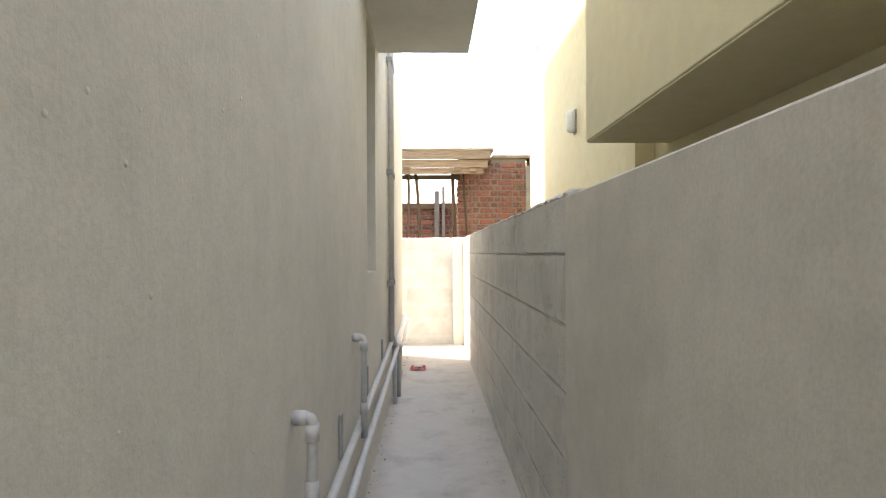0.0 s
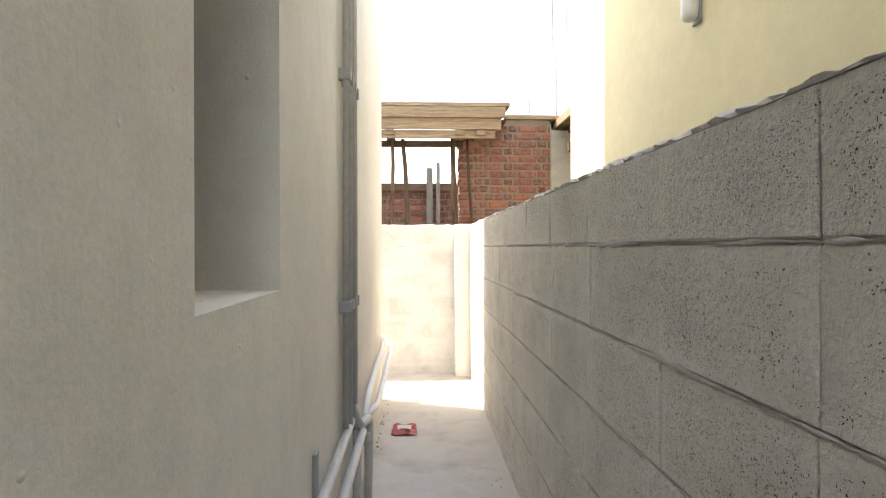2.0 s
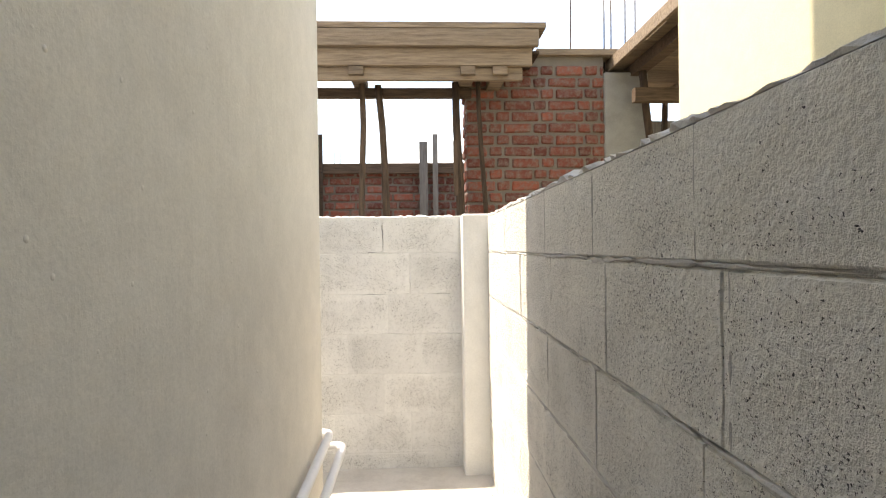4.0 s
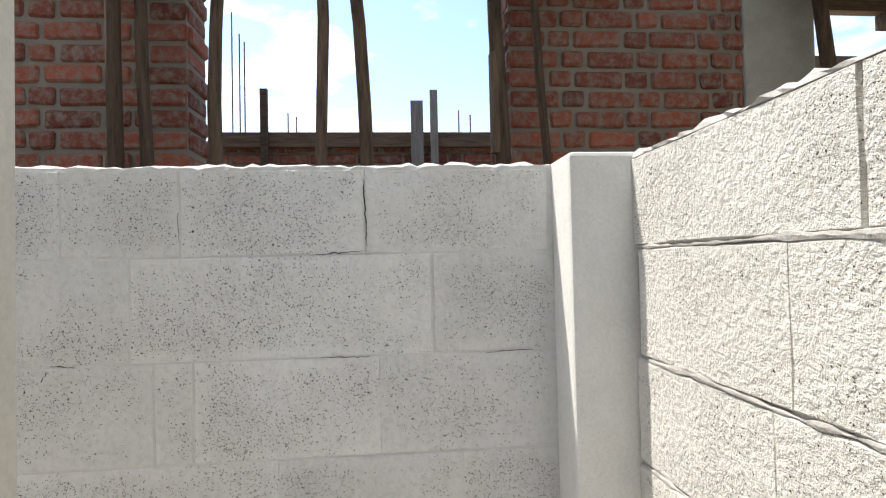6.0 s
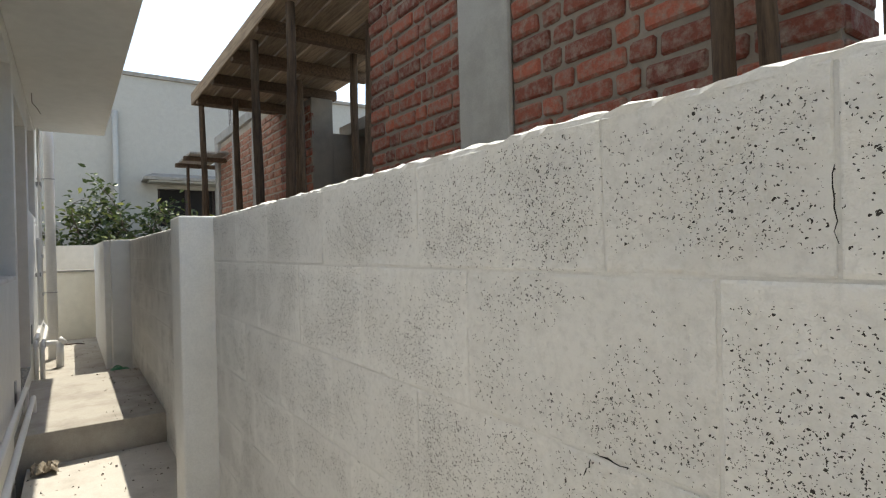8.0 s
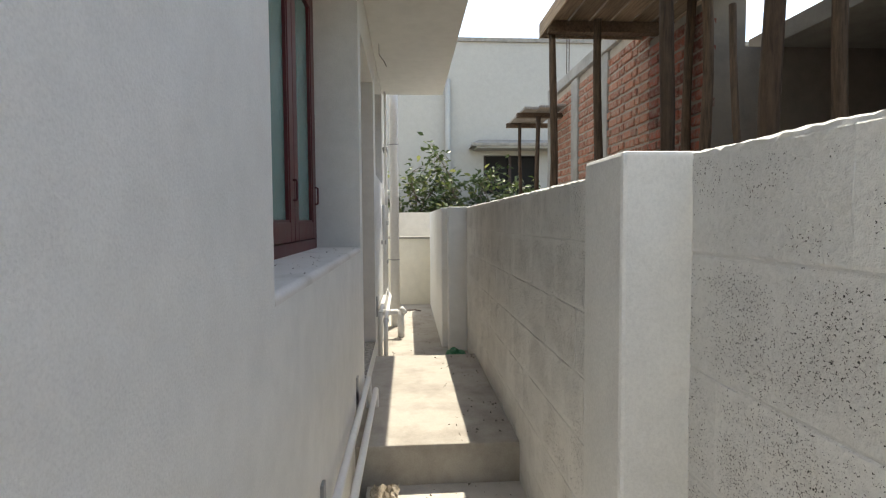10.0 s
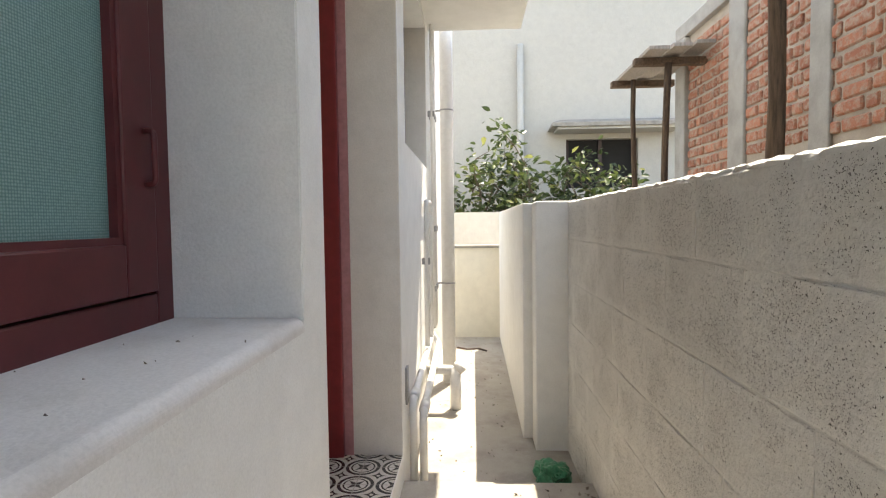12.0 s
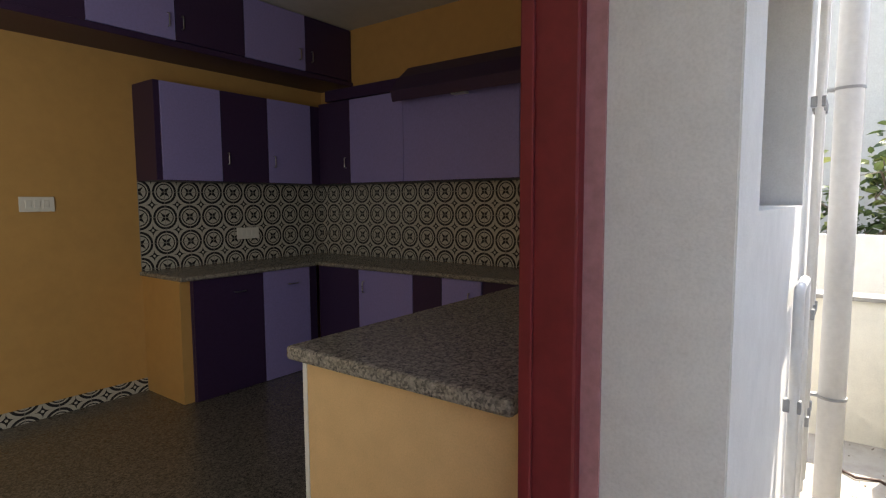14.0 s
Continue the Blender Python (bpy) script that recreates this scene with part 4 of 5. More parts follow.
def prop(x, y, z0, z1, r=0.03, lean=(0, 0), label="rough round wooden prop under the shuttering", square=False):
    t = thing("timber_prop", label, "timber prop", "props under the shuttering")
    t.location = (x, y, z0)
    bm = bmesh.new()
    steps = 9
    ph = x * 3.7
    path = [(lean[0] * i / steps + 0.012 * math.sin(ph + i * 1.1), lean[1] * i / steps + 0.010 * math.cos(ph + i * 0.8), (z1 - z0) * i / steps) for i in range(steps + 1)]
    tube(bm, path, r, 4 if square else 9, taper=r * 0.82, jitter=0.10)
    part("pole", bm, MAT_POLE, t, smooth=not square)
    return t


def plank(x0, x1, y0, y1, z0, z1, mat=None, label="rough weathered shuttering plank", rot=0.0):
    t = tagged(boxes("plank", mat or MAT_PLANK, None, (x0, x1, y0, y1, z0, z1), bevel=0.003), label, "plank", "shuttering planks")
    return t


bw1 = tagged(boxes("wall_brick_pier", MAT_GREY_MORTAR, None, (0.42, 1.47, BY, BY + 0.22, -0.3, 2.66)), "unplastered red brick pier of the unfinished house", "brick wall", kind="structure")
bw2 = tagged(boxes("wall_brick_long", MAT_GREY_MORTAR, None, (-3.34, -0.90, BY, BY + 0.22, -0.3, 2.86)), "unplastered red brick wall of the unfinished house", "brick wall", kind="structure")
bw3 = tagged(boxes("wall_brick_far", MAT_PALE_MORTAR, None, (-9.35, -6.45, 8.55, 8.77, -0.3, 2.95)), "weathered orange brick wall of the unfinished house", "brick wall", kind="structure")
tagged(boxes("concrete_column", MAT_CONCRETE, None, (1.47, 1.81, BY - 0.02, BY + 0.25, -0.3, 2.54), bevel=0.012), "rough grey concrete column", "column", kind="structure")
tagged(boxes("concrete_column", MAT_CONCRETE, None, (-2.41, -2.06, BY - 0.035, BY, -0.3, 2.90), bevel=0.015), "rough grey concrete column", "column", kind="structure")
tagged(boxes("concrete_column", MAT_CONCRETE, None, (-9.58, -9.35, 8.50, 8.80, -0.3, 2.95), bevel=0.012), "rough grey concrete column", "column", kind="structure")
tagged(boxes("concrete_column", MAT_CONCRETE, None, (-8.55, -8.30, 8.52, 8.55, -0.3, 2.95), bevel=0.012), "rough grey concrete column", "column", kind="structure")
tagged(boxes("concrete_column", MAT_CONCRETE, None, (-7.55, -7.36, 8.525, 8.55, -0.3, 2.95), bevel=0.01), "mortar-smeared grey concrete column", "column", kind="structure")
tagged(boxes("concrete_band", MAT_CONCRETE, None, (-9.58, -6.40, 8.50, 8.80, 2.95, 3.08), bevel=0.01), "grey concrete band on the brick wall", "beam", kind="structure")
# the far brick wall goes on here; deck shade is coloured in, darker mortar and bricks
bw5 = tagged(boxes("wall_brick_under_deck", MAT_GREY_MORTAR, None, (-6.449, -5.50, 8.55, 8.77, -0.3, 2.75)), "brick wall under the shuttering deck, its shade put into darker red bricks", "brick wall", kind="structure")
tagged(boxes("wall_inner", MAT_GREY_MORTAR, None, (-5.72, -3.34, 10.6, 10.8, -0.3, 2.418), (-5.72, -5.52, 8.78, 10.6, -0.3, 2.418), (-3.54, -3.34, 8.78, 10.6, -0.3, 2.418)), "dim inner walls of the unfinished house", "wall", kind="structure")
tagged(boxes("slab_inner", MAT_CONCRETE, None, (-5.75, -3.34, 8.95, 10.85, 2.42, 2.54), bevel=0.006), "grey inner concrete slab", "slab", kind="structure")
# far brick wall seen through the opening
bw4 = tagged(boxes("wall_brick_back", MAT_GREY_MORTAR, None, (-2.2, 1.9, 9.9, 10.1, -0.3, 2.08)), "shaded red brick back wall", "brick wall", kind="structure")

# front shuttering over the opening
plank(-1.3, 0.93, 7.66, 8.32, 2.70, 2.74, label="rough shuttering board over the brick opening")
plank(-1.3, 0.88, 7.66, 7.70, 2.58, 2.695, label="weathered shuttering edge board")
plank(-1.3, 0.84, 7.70, 7.74, 2.46, 2.578, label="weathered shuttering edge board")
plank(-1.3, 0.78, 7.735, 7.77, 2.37, 2.458, label="weathered shuttering edge board")
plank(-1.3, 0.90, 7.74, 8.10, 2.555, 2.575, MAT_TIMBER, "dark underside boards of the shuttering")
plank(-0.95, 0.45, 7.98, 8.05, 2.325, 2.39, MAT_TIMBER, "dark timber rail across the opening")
for x in (-0.36, 0.40, 0.62):
    plank(x - 0.05, x + 0.05, 7.70, 8.09, 2.40, 2.455, MAT_PLANK, "timber bearer under the shuttering")
prop(-0.33, 7.92, -0.3, 2.40, 0.026, (-0.02, 0.0))
prop(-0.08, 7.95, -0.3, 2.40, 0.030, (-0.15, 0.0))
boxes("splint", MAT_POLE, prop(0.36, 7.96, -0.3, 2.42, 0.034, (-0.02, 0.0)), (-0.05, -0.02, -0.02, 0.03, 1.9, 2.3))
prop(0.60, 7.98, -0.3, 2.55, 0.020, (-0.10, 0.0), "thin split wooden prop against the bricks")
prop(-0.77, 8.02, -0.3, 2.40, 0.030, (0.02, 0.0), "dark round wooden prop in the opening")
prop(-1.16, 7.90, -0.3, 2.50, 0.032, (0.10, 0.0), "pale peeling wooden prop against the bricks")
prop(-0.99, 7.94, -0.3, 2.50, 0.026, (0.0, 0.0), "thin dark wooden prop against the bricks")
for x, h, w, m in ((-0.98, 2.43, 0.05, MAT_TIMBER), (0.11, 2.35, 0.09, MAT_PLANK_GREY), (0.235, 2.43, 0.055, MAT_PLANK_GREY)):
    tagged(boxes("plank", m, None, (x - w / 2, x + w / 2, 9.78, 9.82, -0.3, h)), "upright plank standing by the brick wall", "plank", "upright planks")
tagged(boxes("formwork_board", MAT_TIMBER, None, (-1.35, 0.75, 9.83, 9.88, 2.02, 2.13), bevel=0.004), "dark timber board along the back wall's top", "plank")
for x, y, z0, z1 in ((-1.40, 10.5, -0.3, 3.30), (-1.34, 10.5, -0.3, 3.12), (-1.30, 10.5, -0.3, 3.05), (-0.95, 10.5, -0.3, 2.45), (-0.88, 10.5, -0.3, 2.42), (0.50, 10.5, -0.3, 2.48), (0.60, 10.5, -0.3, 2.44), (0.79, 10.5, -0.3, 3.36), (0.88, 10.5, -0.3, 3.3), (1.25, 8.22, 2.66, 3.15), (1.52, 8.22, 2.54, 4.7), (1.575, 8.22, 2.54, 4.6), (1.68, 8.2, 2.54, 4.5), (1.76, 8.2, 2.54, 4.6), (-6.6, 8.65, 3.08, 3.9), (-6.45, 8.65, 3.08, 3.8), (-6.7, 8.65, 3.08, 3.95), (-6.8, 8.65, 3.08, 4.0), (-8.9, 8.6, 3.08, 3.9), (-9.0, 8.6, 3.08, 3.95)):
    bm = bmesh.new()
    tube(bm, [(x, y, z0 - 0.1), (x + 0.01, y, z1)], 0.006, 6)
    tagged(part("rebar", bm, MAT_REBAR), "thin rusty reinforcing bar standing up", "rebar", "reinforcing bars")
tagged(boxes("coping", MAT_PLANK, None, (0.95, 1.60, BY - 0.04, BY + 0.24, 2.66, 2.71), bevel=0.005), "rough timber ledge on the brick pier", "ledge", kind="structure")

# right-hand shuttering beside the cream house
for i in range(6):
    y0 = 7.00 + i * 0.31
    plank(1.57 + 0.03 * math.sin(i * 2.1), 3.4, y0, y0 + 0.30, 2.60, 2.635, MAT_PLANK, "rough shuttering board beside the cream house")
tagged(boxes("plank", MAT_PLANK, None, (1.53, 1.555, 7.0, 8.85, 2.57, 2.66), bevel=0.003), "pale edge board of the shuttering", "plank", "shuttering planks")
for x in (1.72, 2.3, 2.9):
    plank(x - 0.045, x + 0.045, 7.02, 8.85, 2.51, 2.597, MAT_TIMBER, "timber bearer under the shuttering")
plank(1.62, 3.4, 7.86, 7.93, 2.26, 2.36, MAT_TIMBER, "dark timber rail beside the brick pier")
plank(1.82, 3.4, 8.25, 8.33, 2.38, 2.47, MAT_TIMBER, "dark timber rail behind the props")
plank(1.84, 3.4, 8.78, 8.82, 1.98, 2.33, MAT_PLANK_GREY, "grey formwork board standing on edge")
plank(1.84, 3.4, 8.82, 8.86, -0.3, 1.99, MAT_TIMBER, "dark formwork boards behind the props")
prop(2.10, 7.80, -0.3, 2.58, 0.030, (0.06, 0), "pale round wooden prop")
prop(1.95, 7.97, -0.3, 2.51, 0.034, (-0.22, 0))
prop(2.42, 8.1, -0.3, 2.51, 0.03, (0.0, 0))
prop(2.05, 8.55, -0.3, 2.51, 0.03, (0.12, 0))

# timber platform
deck = thing("shuttering_deck", "timber shuttering deck on wooden props", "deck")
n_pl = 7
for i in range(n_pl):
    y0 = 7.66 + i * 0.17
    boxes("plank", MAT_PLANK, deck, (-6.55, -3.36, y0, y0 + 0.155, 2.86, 2.89), bevel=0.003)
boxes("edge_board", MAT_PLANK, deck, (-6.56, -3.36, 7.645, 7.658, 2.80, 2.92), bevel=0.003)
boxes("edge_board", MAT_PLANK, deck, (-6.575, -6.56, 7.645, 8.85, 2.80, 2.92), bevel=0.003)
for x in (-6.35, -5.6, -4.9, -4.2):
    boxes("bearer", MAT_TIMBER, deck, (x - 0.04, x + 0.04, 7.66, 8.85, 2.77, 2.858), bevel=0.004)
for x, y, ln in ((-6.42, 7.72, (0.02, 0)), (-6.05, 7.98, (-0.02, 0)), (-4.46, 7.71, (0.06, 0)), (-3.68, 7.71, (0.0, 0)), (-5.1, 8.3, (-0.05, 0)), (-4.3, 8.45, (0.0, 0)), (-5.75, 8.5, (0.05, 0)), (-3.7, 8.25, (0.03, 0))):
    prop(x, y, -0.3, 2.78, 0.036, ln)
prop(-4.25, 8.1, -0.3, 2.3, 0.02, (-0.30, 0.0), "slanting thin wooden brace")
# small lean-to frame at the far end
roof = thing("lean_to_roof", "small rough plank roof on crooked poles", "shed roof")
for i, (a, b) in enumerate(((8.00, 8.16), (8.19, 8.34), (8.37, 8.52))):
    boxes("plank", MAT_PLANK_GREY, roof, (-10.0, -8.75, a, b, 2.66 + 0.02 * i, 2.69 + 0.02 * i), bevel=0.003)
boxes("bearer", MAT_TIMBER, roof, (-9.8, -9.72, 7.95, 8.55, 2.60, 2.66), (-9.05, -8.97, 7.95, 8.55, 2.60, 2.66), bevel=0.004)
prop(-9.50, 8.10, -0.3, 2.61, 0.028, (0.0, 0), "crooked pole of the lean-to")
prop(-9.02, 8.22, -0.3, 2.61, 0.034, (0.04, 0), "crooked pole of the lean-to")

# ---- far white house ----
FX = -13.6
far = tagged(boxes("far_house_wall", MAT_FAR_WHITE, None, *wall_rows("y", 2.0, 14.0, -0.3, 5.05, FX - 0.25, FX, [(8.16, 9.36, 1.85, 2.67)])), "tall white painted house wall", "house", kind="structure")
tagged(boxes("far_house_coping", MAT_SLAB_EDGE, None, (FX - 0.3, FX + 0.05, 2.0, 14.0, 5.05, 5.13)), "dark weathered coping of the white house", "coping", kind="structure")
fw = thing("window_4", "dark window under a weathered slab hood", "window", kind="structure")
# no room modelled: its darkness is this added black sheet
boxes("dark_room_sheet", MAT_BLACK, fw, (FX - 0.16, FX - 0.15, 8.16, 9.36, 1.85, 2.67))
boxes("window_frame", MAT_DARK_WOOD, fw, (FX - 0.15, FX - 0.11, 8.16, 8.22, 1.85, 2.67), (FX - 0.15, FX - 0.11, 9.30, 9.36, 1.85, 2.67), (FX - 0.15, FX - 0.11, 8.72, 8.78, 1.85, 2.67))
bm = bmesh.new()
add_box(bm, FX, FX + 0.55, 7.85, 10.0, 2.80, 2.86)
for v in bm.verts:
    if v.co.x < FX + 0.1 and v.co.z > 2.83:
        v.co.z += 0.14
        v.co.y += 0.22 if v.co.y < 9 else -0.22
part("window_hood", bm, MAT_SLAB_EDGE, fw, "weathered grey sloping slab")
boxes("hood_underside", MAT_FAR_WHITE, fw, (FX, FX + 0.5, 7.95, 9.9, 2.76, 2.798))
fp = thing("rain_pipe", "white rainwater pipe on the white house", "pipe")
bm = bmesh.new()
tube(bm, [(FX + 0.07, 7.39, -0.3), (FX + 0.07, 7.39, 4.25)], 0.055, 14)
part("tube", bm, MAT_FAR_WHITE, fp, smooth=True)


# ---- lemon tree ----
def tree(label, base, seed, limbs, spread, leaves):
    rng = random.Random(seed)
    t = thing("lemon_tree", label, "tree", at=base)
    bm = bmesh.new()
    tips = []
    tube(bm, [(0, 0, 0), (0.05, 0.04, 0.8), (0.0, 0.1, 1.7)], 0.05, 8, taper=0.035, jitter=0.08)
    for i in range(limbs):
        a = 2 * math.pi * i / limbs + rng.uniform(-0.4, 0.4)
        z = rng.uniform(1.0, 1.75)
        p = Vector((0.0, 0.08, z))
        d = Vector((math.cos(a) * spread[0], math.sin(a) * spread[1], rng.uniform(0.3, 1.0)))
        pts = [p]
        for k in range(5):
            pts.append(pts[-1] + d * 0.2 + Vector([rng.uniform(-0.07, 0.07) for _ in range(3)]))
            tips.append(pts[-1])
            if k > 0:
                for _ in range(2):
                    tw = pts[-1] + Vector([rng.uniform(-0.28, 0.28) for _ in range(2)] + [rng.uniform(-0.12, 0.28)])
                    tube(bm, [pts[-1][:], tw[:]], 0.007, 5, taper=0.003)
                    tips.append(tw)
        tube(bm, [q[:] for q in pts], 0.022, 7, taper=0.007, jitter=0.08)
    part("trunk", bm, MAT_BARK, t, smooth=True)
    bm = bmesh.new()
    for _ in range(leaves):
        c = rng.choice(tips) + Vector([rng.gauss(0, 0.085) for _ in range(3)])
        rot = Euler((rng.uniform(-1.0, 1.0), rng.uniform(-1.0, 1.0), rng.uniform(0, 6.28))).to_matrix()
        s = rng.uniform(0.042, 0.080)
        shape = [(0, 0, 0), (0.45, 0.55, 0.10), (0.38, 1.2, 0.08), (0, 1.9, -0.12), (-0.38, 1.2, 0.08), (-0.45, 0.55, 0.10)]
        vs = [bm.verts.new(c + rot @ (Vector(q) * s)) for q in shape]
        bm.faces.new((vs[0], vs[1], vs[2], vs[3]))
        bm.faces.new((vs[0], vs[3], vs[4], vs[5]))
    part("crown", bm, MAT_LEAF, t)
    return t


tree("leafy lemon tree behind the far boundary wall", (-12.3, 6.55, -0.3), 5, 10, (0.55, 0.8), 1300)
tree("leafy lemon tree behind the far boundary wall", (-12.2, 7.65, -0.3), 9, 10, (0.6, 0.95), 1300)
tree("leafy lemon tree before the far white house", (-12.3, 8.85, -0.3), 14, 9, (0.6, 1.0), 900)

# ---- litter ----
pk = thing("crumpled_packet", "crumpled red printed foil packet on the floor", "packet")


def crumpled(name, mat, parent, cx, cy, z, w, d, seed, lift=0.02):
    rng = random.Random(seed)
    bm = bmesh.new()
    k = 8
    g = [[bm.verts.new((cx + (i / k - 0.5) * w + rng.uniform(-0.006, 0.006), cy + (j / k - 0.5) * d + rng.uniform(-0.006, 0.006), z + rng.uniform(0.002, lift))) for j in range(k + 1)] for i in range(k + 1)]
    for i in range(k):
        for j in range(k):
            bm.faces.new((g[i][j], g[i + 1][j], g[i + 1][j + 1], g[i][j + 1]))
    ob = part(name, bm, mat, parent)
    s = ob.modifiers.new("thick", "SOLIDIFY")
    s.thickness = 0.002
    return ob


crumpled("wrapper", MAT_PACKET, pk, -0.15, 5.46, floor_height(0, 5.46) + 0.003, 0.16, 0.20, 1)
crumpled("print", MAT_PACKET_PALE, pk, -0.15, 5.46, floor_height(0, 5.46) + 0.02, 0.09, 0.07, 2, 0.012)
gb = thing("plastic_bag", "crumpled green plastic bag by the pillar", "bag")
bm = bmesh.new()
bmesh.ops.create_icosphere(bm, subdivisions=4, radius=1.0)
for v in bm.verts:
    q = v.co.copy()
    f = 1.0 + 0.45 * noise.noise(q * 1.7) + 0.28 * abs(noise.noise(q * 4.1))
    v.co = Vector((-6.95 + q.x * 0.09 * f, 6.96 + q.y * 0.075 * f, max(-0.028, 0.02 + q.z * 0.065 * f)))
part("bag", bm, MAT_GREEN_BAG, gb)
pp = thing("dry_leaf_litter", "dry crumpled paper by the step", "litter")
crumpled("paper", MAT_PAPER, pp, -4.62, 6.40, floor_height(-4.6, 6.4) + 0.004, 0.16, 0.14, 6, 0.06)
tw = thing("twig", "bent dark twig on the far floor", "twig")
bm = bmesh.new()
tube(bm, [(-9.9, 6.40, -0.02), (-9.8, 6.5, -0.015), (-9.85, 6.62, -0.02), (-9.75, 6.7, -0.02)], 0.009, 6)
part("stem", bm, MAT_REBAR, tw)


def scatter(name, label, mat, n_bits, seed, region, zf, lo, hi):
    """Crumbs of mortar and grit along a wall's foot."""
    rng = random.Random(seed)
    bm = bmesh.new()
    for _ in range(n_bits):
        x, y = rng.uniform(region[0], region[1]), rng.uniform(region[2], region[3])
        s = rng.uniform(lo, hi)
        vs = [bm.verts.new((x + rng.uniform(-s, s), y + rng.uniform(-s, s), zf(x, y) + (0 if k < 3 else s * rng.uniform(0.6, 1.2)))) for k in range(5)]
        for a, b, c in ((0, 1, 3), (1, 2, 3), (2, 0, 4), (0, 3, 4), (2, 4, 3)):
            bm.faces.new((vs[a], vs[b], vs[c]))
    tagged(part(name, bm, mat), label, "debris", kind="stuff")


scatter("mortar_crumbs", "crumbs of mortar along the wall's foot", MAT_MORTAR, 260, 1, (0.30, 0.425, -0.5, 6.9), lambda x, y: floor_height(x, y), 0.003, 0.011)
scatter("mortar_crumbs", "crumbs of mortar along the house wall's foot", MAT_GREY_MORTAR, 160, 2, (-0.37, -0.28, -0.5, 6.2), lambda x, y: floor_height(x, y), 0.003, 0.010)
scatter("mortar_crumbs", "brown grit on the floor before the step", MAT_GREY_MORTAR, 170, 3, (-4.77, -2.6, 6.25, 7.08), lambda x, y: floor_height(x, y), 0.003, 0.011)
scatter("mortar_crumbs", "dark grit on the landing", MAT_GREY_MORTAR, 60, 4, (-6.7, -4.8, 6.75, 7.09), lambda x, y: 0.09, 0.003, 0.012)
scatter("mortar_crumbs", "grit on the far floor", MAT_GREY_MORTAR, 120, 5, (-10.4, -6.75, 6.3, 6.85), lambda x, y: -0.03, 0.003, 0.012)

scatter("mortar_crumbs", "dry crumbs on the window sill", MAT_GREY_MORTAR, 45, 6, (-5.16, -3.2, 5.99, 6.22), lambda x, y: 1.114, 0.0015, 0.004)
wire = thing("wire_hook", "thin bent wire hanging from the sunshade", "wire")
bm = bmesh.new()
tube(bm, run((-6.62, 6.30, 2.75), (-6.62, 6.30, 2.66), (-6.66, 6.34, 2.62), (-6.64, 6.36, 2.57), r=0.015), 0.003, 6)
part("strand", bm, MAT_REBAR, wire)

# palm behind the unfinished house
palm = thing("palm_tree", "green coconut palm beyond the unfinished house", "tree", at=(-12.5, 14.5, -0.3))
bm = bmesh.new()
tube(bm, [(0, 0, 0), (0.1, 0.05, 2.0), (0.05, 0.1, 4.1)], 0.14, 10, taper=0.09, jitter=0.06)
part("trunk", bm, MAT_BARK, palm, smooth=True)
bm = bmesh.new()
prng = random.Random(31)
for i in range(13):
    a = 2 * math.pi * i / 13 + prng.uniform(-0.15, 0.15)
    rise = prng.uniform(0.2, 0.9)
    for k in range(26):
        t = k / 25
        r = 1.9 * t
        c = Vector((0.05 + r * math.cos(a), 0.1 + r * math.sin(a), 4.1 + rise * math.sin(t * 2.2) - 0.9 * t * t))
        side = Vector((-math.sin(a), math.cos(a), 0))
        for q in (-1, 1):
            tip = c + side * q * 0.42 * (1 - 0.6 * t) + Vector((math.cos(a) * 0.16, math.sin(a) * 0.16, -0.16))
            w = Vector((math.cos(a), math.sin(a), 0)) * 0.018
            bm.faces.new([bm.verts.new(c - w), bm.verts.new(c + w), bm.verts.new(tip)])
part("crown", bm, MAT_LEAF, palm)

# ---- blocks and bricks ----
block_meshes = {}


def block_mesh(length, height, mat, variant, proud):
    """A wall block's face piece: 8 mm proud, worn edges, slightly dished face."""
    key = (round(length, 3), round(height, 3), mat.name, variant, proud)
    if key not in block_meshes:
        rng = random.Random(variant * 7 + int(length * 1000))
        bm = bmesh.new()
        k, q = 5, 4
        d = 0.03
        g = [[bm.verts.new((length * i / k, rng.uniform(-0.0016, 0.0016), height * j / q)) for j in range(q + 1)] for i in range(k + 1)]
        for i in range(k):
            for j in range(q):
                bm.faces.new((g[i][j], g[i + 1][j], g[i + 1][j + 1], g[i][j + 1]))
        rim = [g[i][0] for i in range(k + 1)] + [g[k][j] for j in range(1, q + 1)] + [g[i][q] for i in range(k - 1, -1, -1)] + [g[0][j] for j in range(q - 1, 0, -1)]
        cx, cz = length / 2, height / 2
        outer = []
        for v in rim:
            ex = 0.002 if v.co.x < 1e-4 else -0.002 if v.co.x > length - 1e-4 else 0
            ez = 0.004 if v.co.z < 1e-4 else -0.004 if v.co.z > height - 1e-4 else 0
            outer.append(bm.verts.new((v.co.x, proud, v.co.z)))
            v.co.x += ex + rng.uniform(-0.0015, 0.0015)
            v.co.z += ez + rng.uniform(-0.0015, 0.0015)
        for a in range(len(rim)):
            b = (a + 1) % len(rim)
            bm.faces.new((rim[a], rim[b], outer[b], outer[a]))
        block_meshes[key] = mesh_of(bm, "block", mat)
    return block_meshes[key]


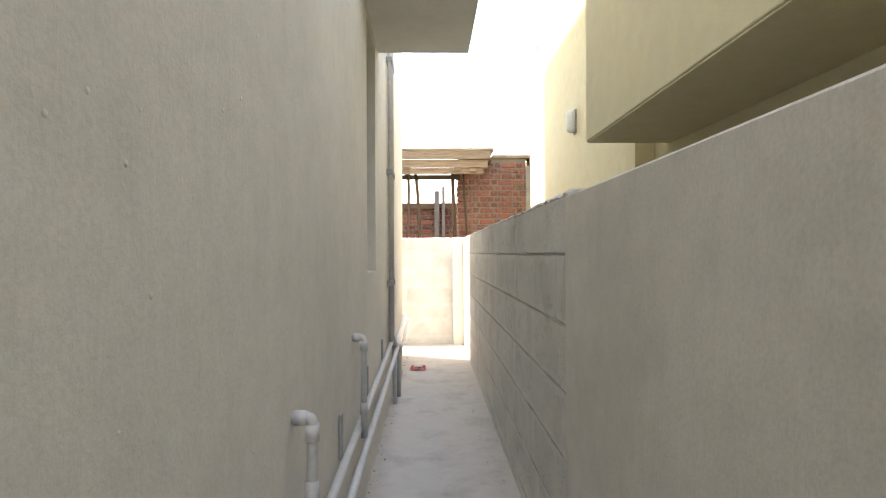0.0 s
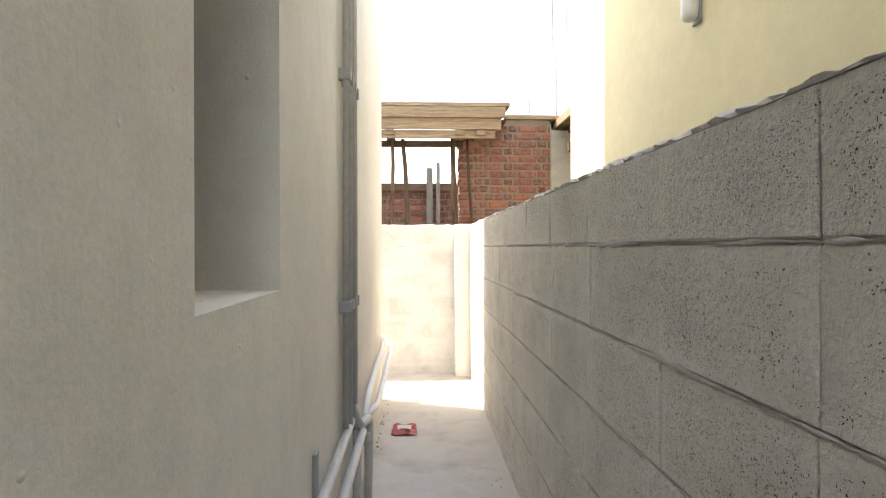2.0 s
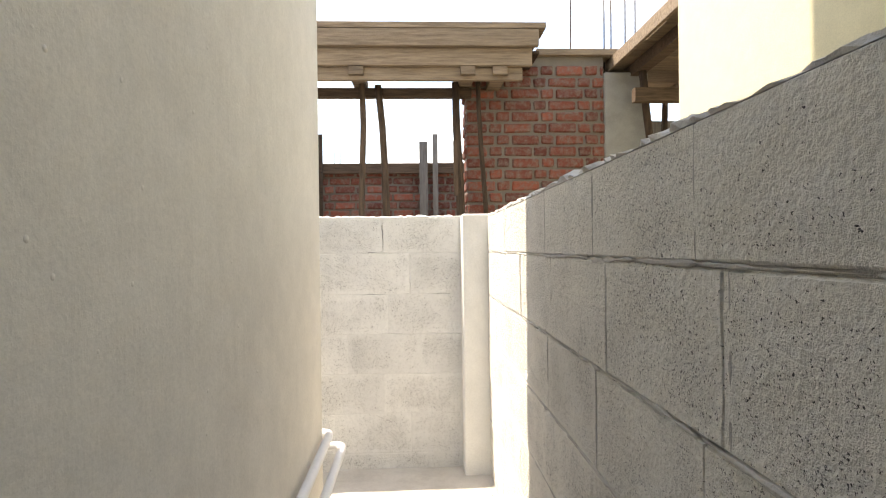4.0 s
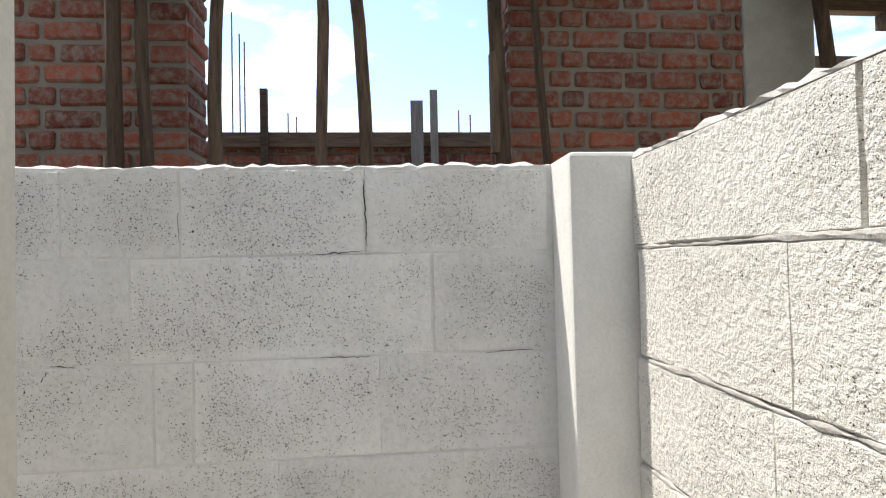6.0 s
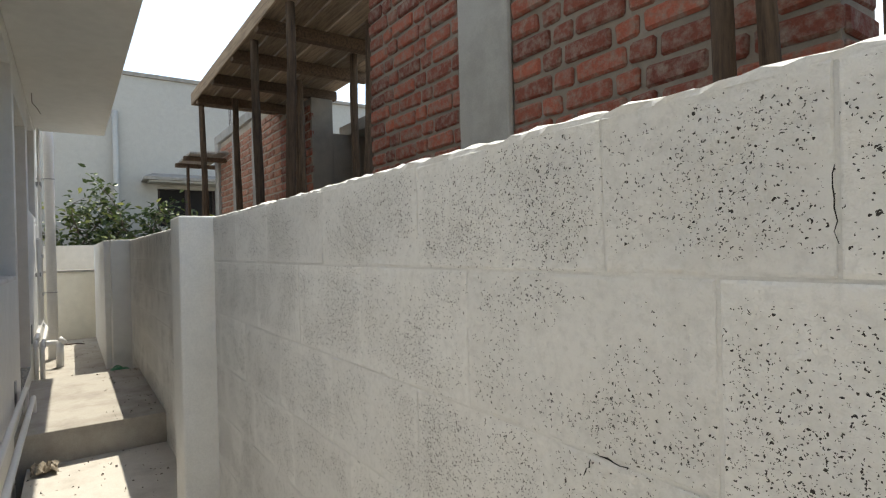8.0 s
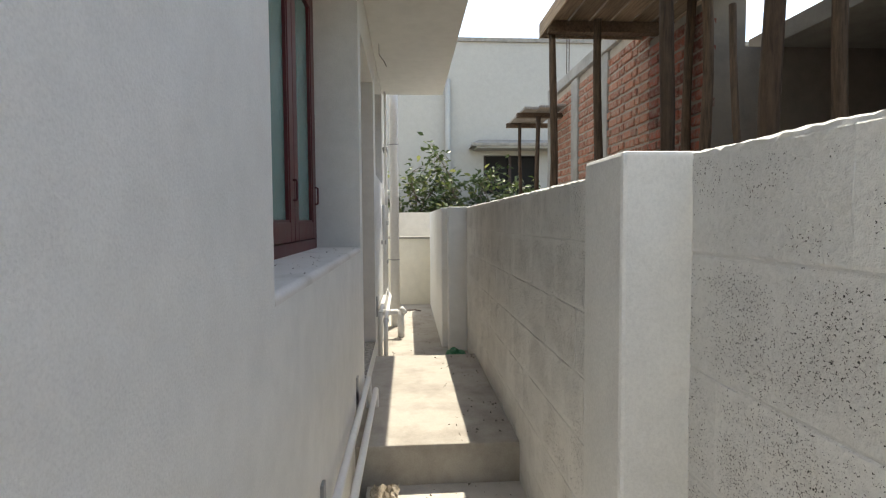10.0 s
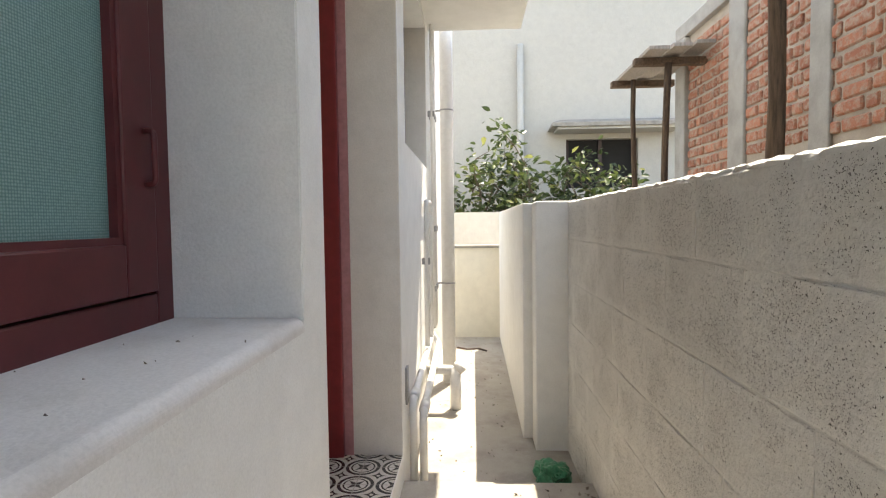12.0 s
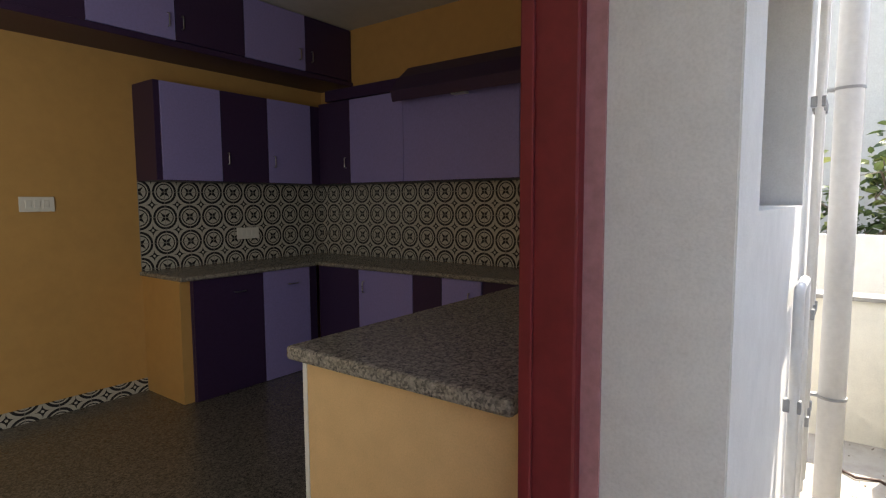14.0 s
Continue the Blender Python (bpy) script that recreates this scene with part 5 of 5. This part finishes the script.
def lay_blocks(wall, along, lo, hi, face, mat, seed, joints, pitch, proud, gap, vgap):
    """Courses from the top down. joints: upright joints that are known, course by course, going on by the pitch at either end."""
    rng = random.Random(seed)
    for row, (z0, z1) in enumerate(zip(COURSE[::-1][1:], COURSE[::-1])):
        h = z1 - z0 - gap
        cuts = sorted(joints[row % len(joints)])
        while cuts[0] > lo:
            cuts.insert(0, cuts[0] - pitch + rng.uniform(-0.02, 0.02))
        while cuts[-1] < hi:
            cuts.append(cuts[-1] + pitch + rng.uniform(-0.02, 0.02))
        for s, e in zip(cuts, cuts[1:]):
            a, b = max(s + vgap / 2, lo), min(e - vgap / 2, hi)
            if b - a < 0.03:
                continue
            ob = new("block", block_mesh(round(b - a, 2), h, mat, rng.randrange(3), proud))
            off = rng.uniform(-0.25, 0.25) * proud
            if along == "x":
                ob.location = (a, face + off, z0 + gap / 2)
            else:
                ob.location = (face + off, b, z0 + gap / 2)
                ob.rotation_euler = (0, 0, -math.pi / 2)
            ob.parent = wall


NORTH_JOINTS = ((-2.234, -1.744, -1.263, -0.82, -0.566, -0.155), (-1.93, -1.52, -1.11, -0.675, -0.436, 0.0), (-1.70, -1.28, -0.93, -0.625, -0.54, -0.13), (-1.2, -0.78, -0.36, 0.06))
EAST_JOINTS = ((5.18, 5.63, 6.07, 6.40), (5.10, 5.56, 6.03, 6.52), (5.61, 6.12, 6.56), (5.2, 5.66, 6.1))
lay_blocks(wall_b, "x", -7.35, 0.29, N, MAT_BLOCK, 11, NORTH_JOINTS, 0.42, 0.0016, 0.004, 0.002)
lay_blocks(wall_r, "y", 1.44, 6.98, E_, MAT_BLOCK_GREY, 12, EAST_JOINTS, 0.44, 0.006, 0.007, 0.001)


def mortar_bead(wall, start, end, wide, thick, seed):
    """A ragged line of squeezed-out mortar on the east wall's face, from (y, z) to (y, z)."""
    bm = bmesh.new()
    (y0_, z0_), (y1_, z1_) = start, end
    span = math.hypot(y1_ - y0_, z1_ - z0_)
    k = int(span / 0.016)
    up = abs(z1_ - z0_) > abs(y1_ - y0_)
    rows = []
    for i in range(k + 1):
        q = i / k
        d = q * span
        full = max(0.0, 0.30 + 1.1 * noise.noise((d * 3.1, seed, 0)) + 0.9 * noise.noise((d * 23, seed, 5)))
        half = wide * full * 0.5
        lift = thick * min(1.0, full) - 0.003 * (full < 0.08)
        off = 0.006 * noise.noise((d * 5, seed, 9))
        y, z = y0_ + (y1_ - y0_) * q, z0_ + (z1_ - z0_) * q
        ring = []
        for a, h in ((-1.0, -0.004), (-0.6, 0.7), (0.1, 1.0), (0.7, 0.6), (1.0, -0.004)):
            x = E_ - lift * h * (1 + 0.5 * noise.noise((d * 90, a * 7, seed))) if h > 0 else E_ + 0.004
            t = a * half + off + 0.003 * noise.noise((d * 60, a * 3, seed))
            ring.append(bm.verts.new((x, y + t, z) if up else (x, y, z + t)))
        rows.append(ring)
    for p_, q_ in zip(rows, rows[1:]):
        for j in range(4):
            bm.faces.new((p_[j], p_[j + 1], q_[j + 1], q_[j]))
    part("mortar_bead", bm, MAT_CAP, wall, "ragged squeezed-out mortar")


for i, z in enumerate(COURSE[1:-1]):
    mortar_bead(wall_r, (1.45, z), (6.97, z), 0.019, 0.0042, i + 1)
mortar_bead(wall_r, (1.442, 0.0), (1.442, 1.39), 0.03, 0.012, 11)
for i, (y, row) in enumerate(((5.18, 6), (5.56, 5), (5.61, 4), (4.74, 6), (5.10, 5), (5.63, 6), (4.30, 6), (4.66, 5), (5.17, 4), (3.86, 6), (4.22, 5))):
    mortar_bead(wall_r, (y, COURSE[row] + 0.006), (y, COURSE[row + 1] - 0.006), 0.012, 0.0025, 20 + i)


def open_joint(points, wide, seed):
    """A ragged open gap between blocks, as a shallow dark sliver in the wall's face."""
    rng = random.Random(seed)
    bm = bmesh.new()
    (x0_, z0_), (x1_, z1_) = points
    k = max(5, int(math.hypot(x1_ - x0_, z1_ - z0_) / 0.009))
    up = abs(z1_ - z0_) > abs(x1_ - x0_)
    rows = []
    for i in range(k + 1):
        t = i / k
        w = wide * math.sin(math.pi * min(1, max(0, t * 0.9 + 0.05))) ** 0.5 * rng.uniform(0.25, 1.1)
        cx, cz = x0_ + (x1_ - x0_) * t + rng.uniform(-0.002, 0.002), z0_ + (z1_ - z0_) * t + rng.uniform(-0.002, 0.002)
        d = (w / 2, 0) if up else (0, w / 2)
        rows.append([bm.verts.new((cx + q * d[0], y, cz + q * d[1])) for y in (N - 0.0040, N - 0.0030) for q in (-1, 1)])
    for p_, q_ in zip(rows, rows[1:]):
        for i, j in ((0, 1), (1, 3), (3, 2), (2, 0)):
            bm.faces.new((p_[i], p_[j], q_[j], q_[i]))
    bm.faces.new([rows[0][i] for i in (0, 1, 3, 2)])
    bm.faces.new([rows[-1][i] for i in (0, 2, 3, 1)])
    part("open_joint", bm, MAT_BLACK, wall_b, "dark ragged open mortar joint")


for i, (pts, wide) in enumerate(((((-0.152, 1.215), (-0.156, 1.37)), 0.0032), (((-0.27, 1.197), (-0.16, 1.205)), 0.0028), (((-0.26, 0.963), (-0.15, 0.961)), 0.002), (((0.12, 0.961), (0.235, 0.963)), 0.002), (((-0.84, 0.966), (-0.79, 0.962)), 0.0025), (((-0.86, 0.93), (-0.845, 0.957)), 0.002), (((-0.567, 1.23), (-0.569, 1.30)), 0.0012))):
    open_joint(pts, wide, i)
lay_bricks(bw1, 0.42, 1.47, 1.30, 2.66, BY, MAT_BRICK, 21)
for row in range(15):
    for wall, x, y, turn in ((bw2, -0.889, BY + 0.008, 90), (bw1, 0.409, BY + 0.213, -90)):
        ob = new("brick", brick_mesh(0.21, MAT_BRICK, row % 4))
        ob.location = (x + 0.008 * math.sin(row * 2.7 + turn), y, 1.30 + 0.087 * row)
        ob.rotation_euler = (0, 0, radians(turn))
        ob.parent = wall
lay_bricks(bw2, -3.34, -2.41, 1.30, 2.86, BY, MAT_BRICK, 22)
lay_bricks(bw2, -2.06, -0.90, 1.30, 2.86, BY, MAT_BRICK, 23)
lay_bricks(bw3, -9.35, -8.55, 1.50, 2.95, 8.55, MAT_BRICK_PALE, 24)
lay_bricks(bw3, -8.30, -6.45, 1.75, 2.95, 8.55, MAT_BRICK_PALE, 25)
# darker red bricks than the far wall's: the deck's shade put into colour
lay_bricks(bw5, -6.43, -5.50, 1.40, 2.74, 8.55, MAT_BRICK, 27)
lay_bricks(bw4, -2.2, 1.9, 1.30, 2.08, 9.9, MAT_BRICK, 26)
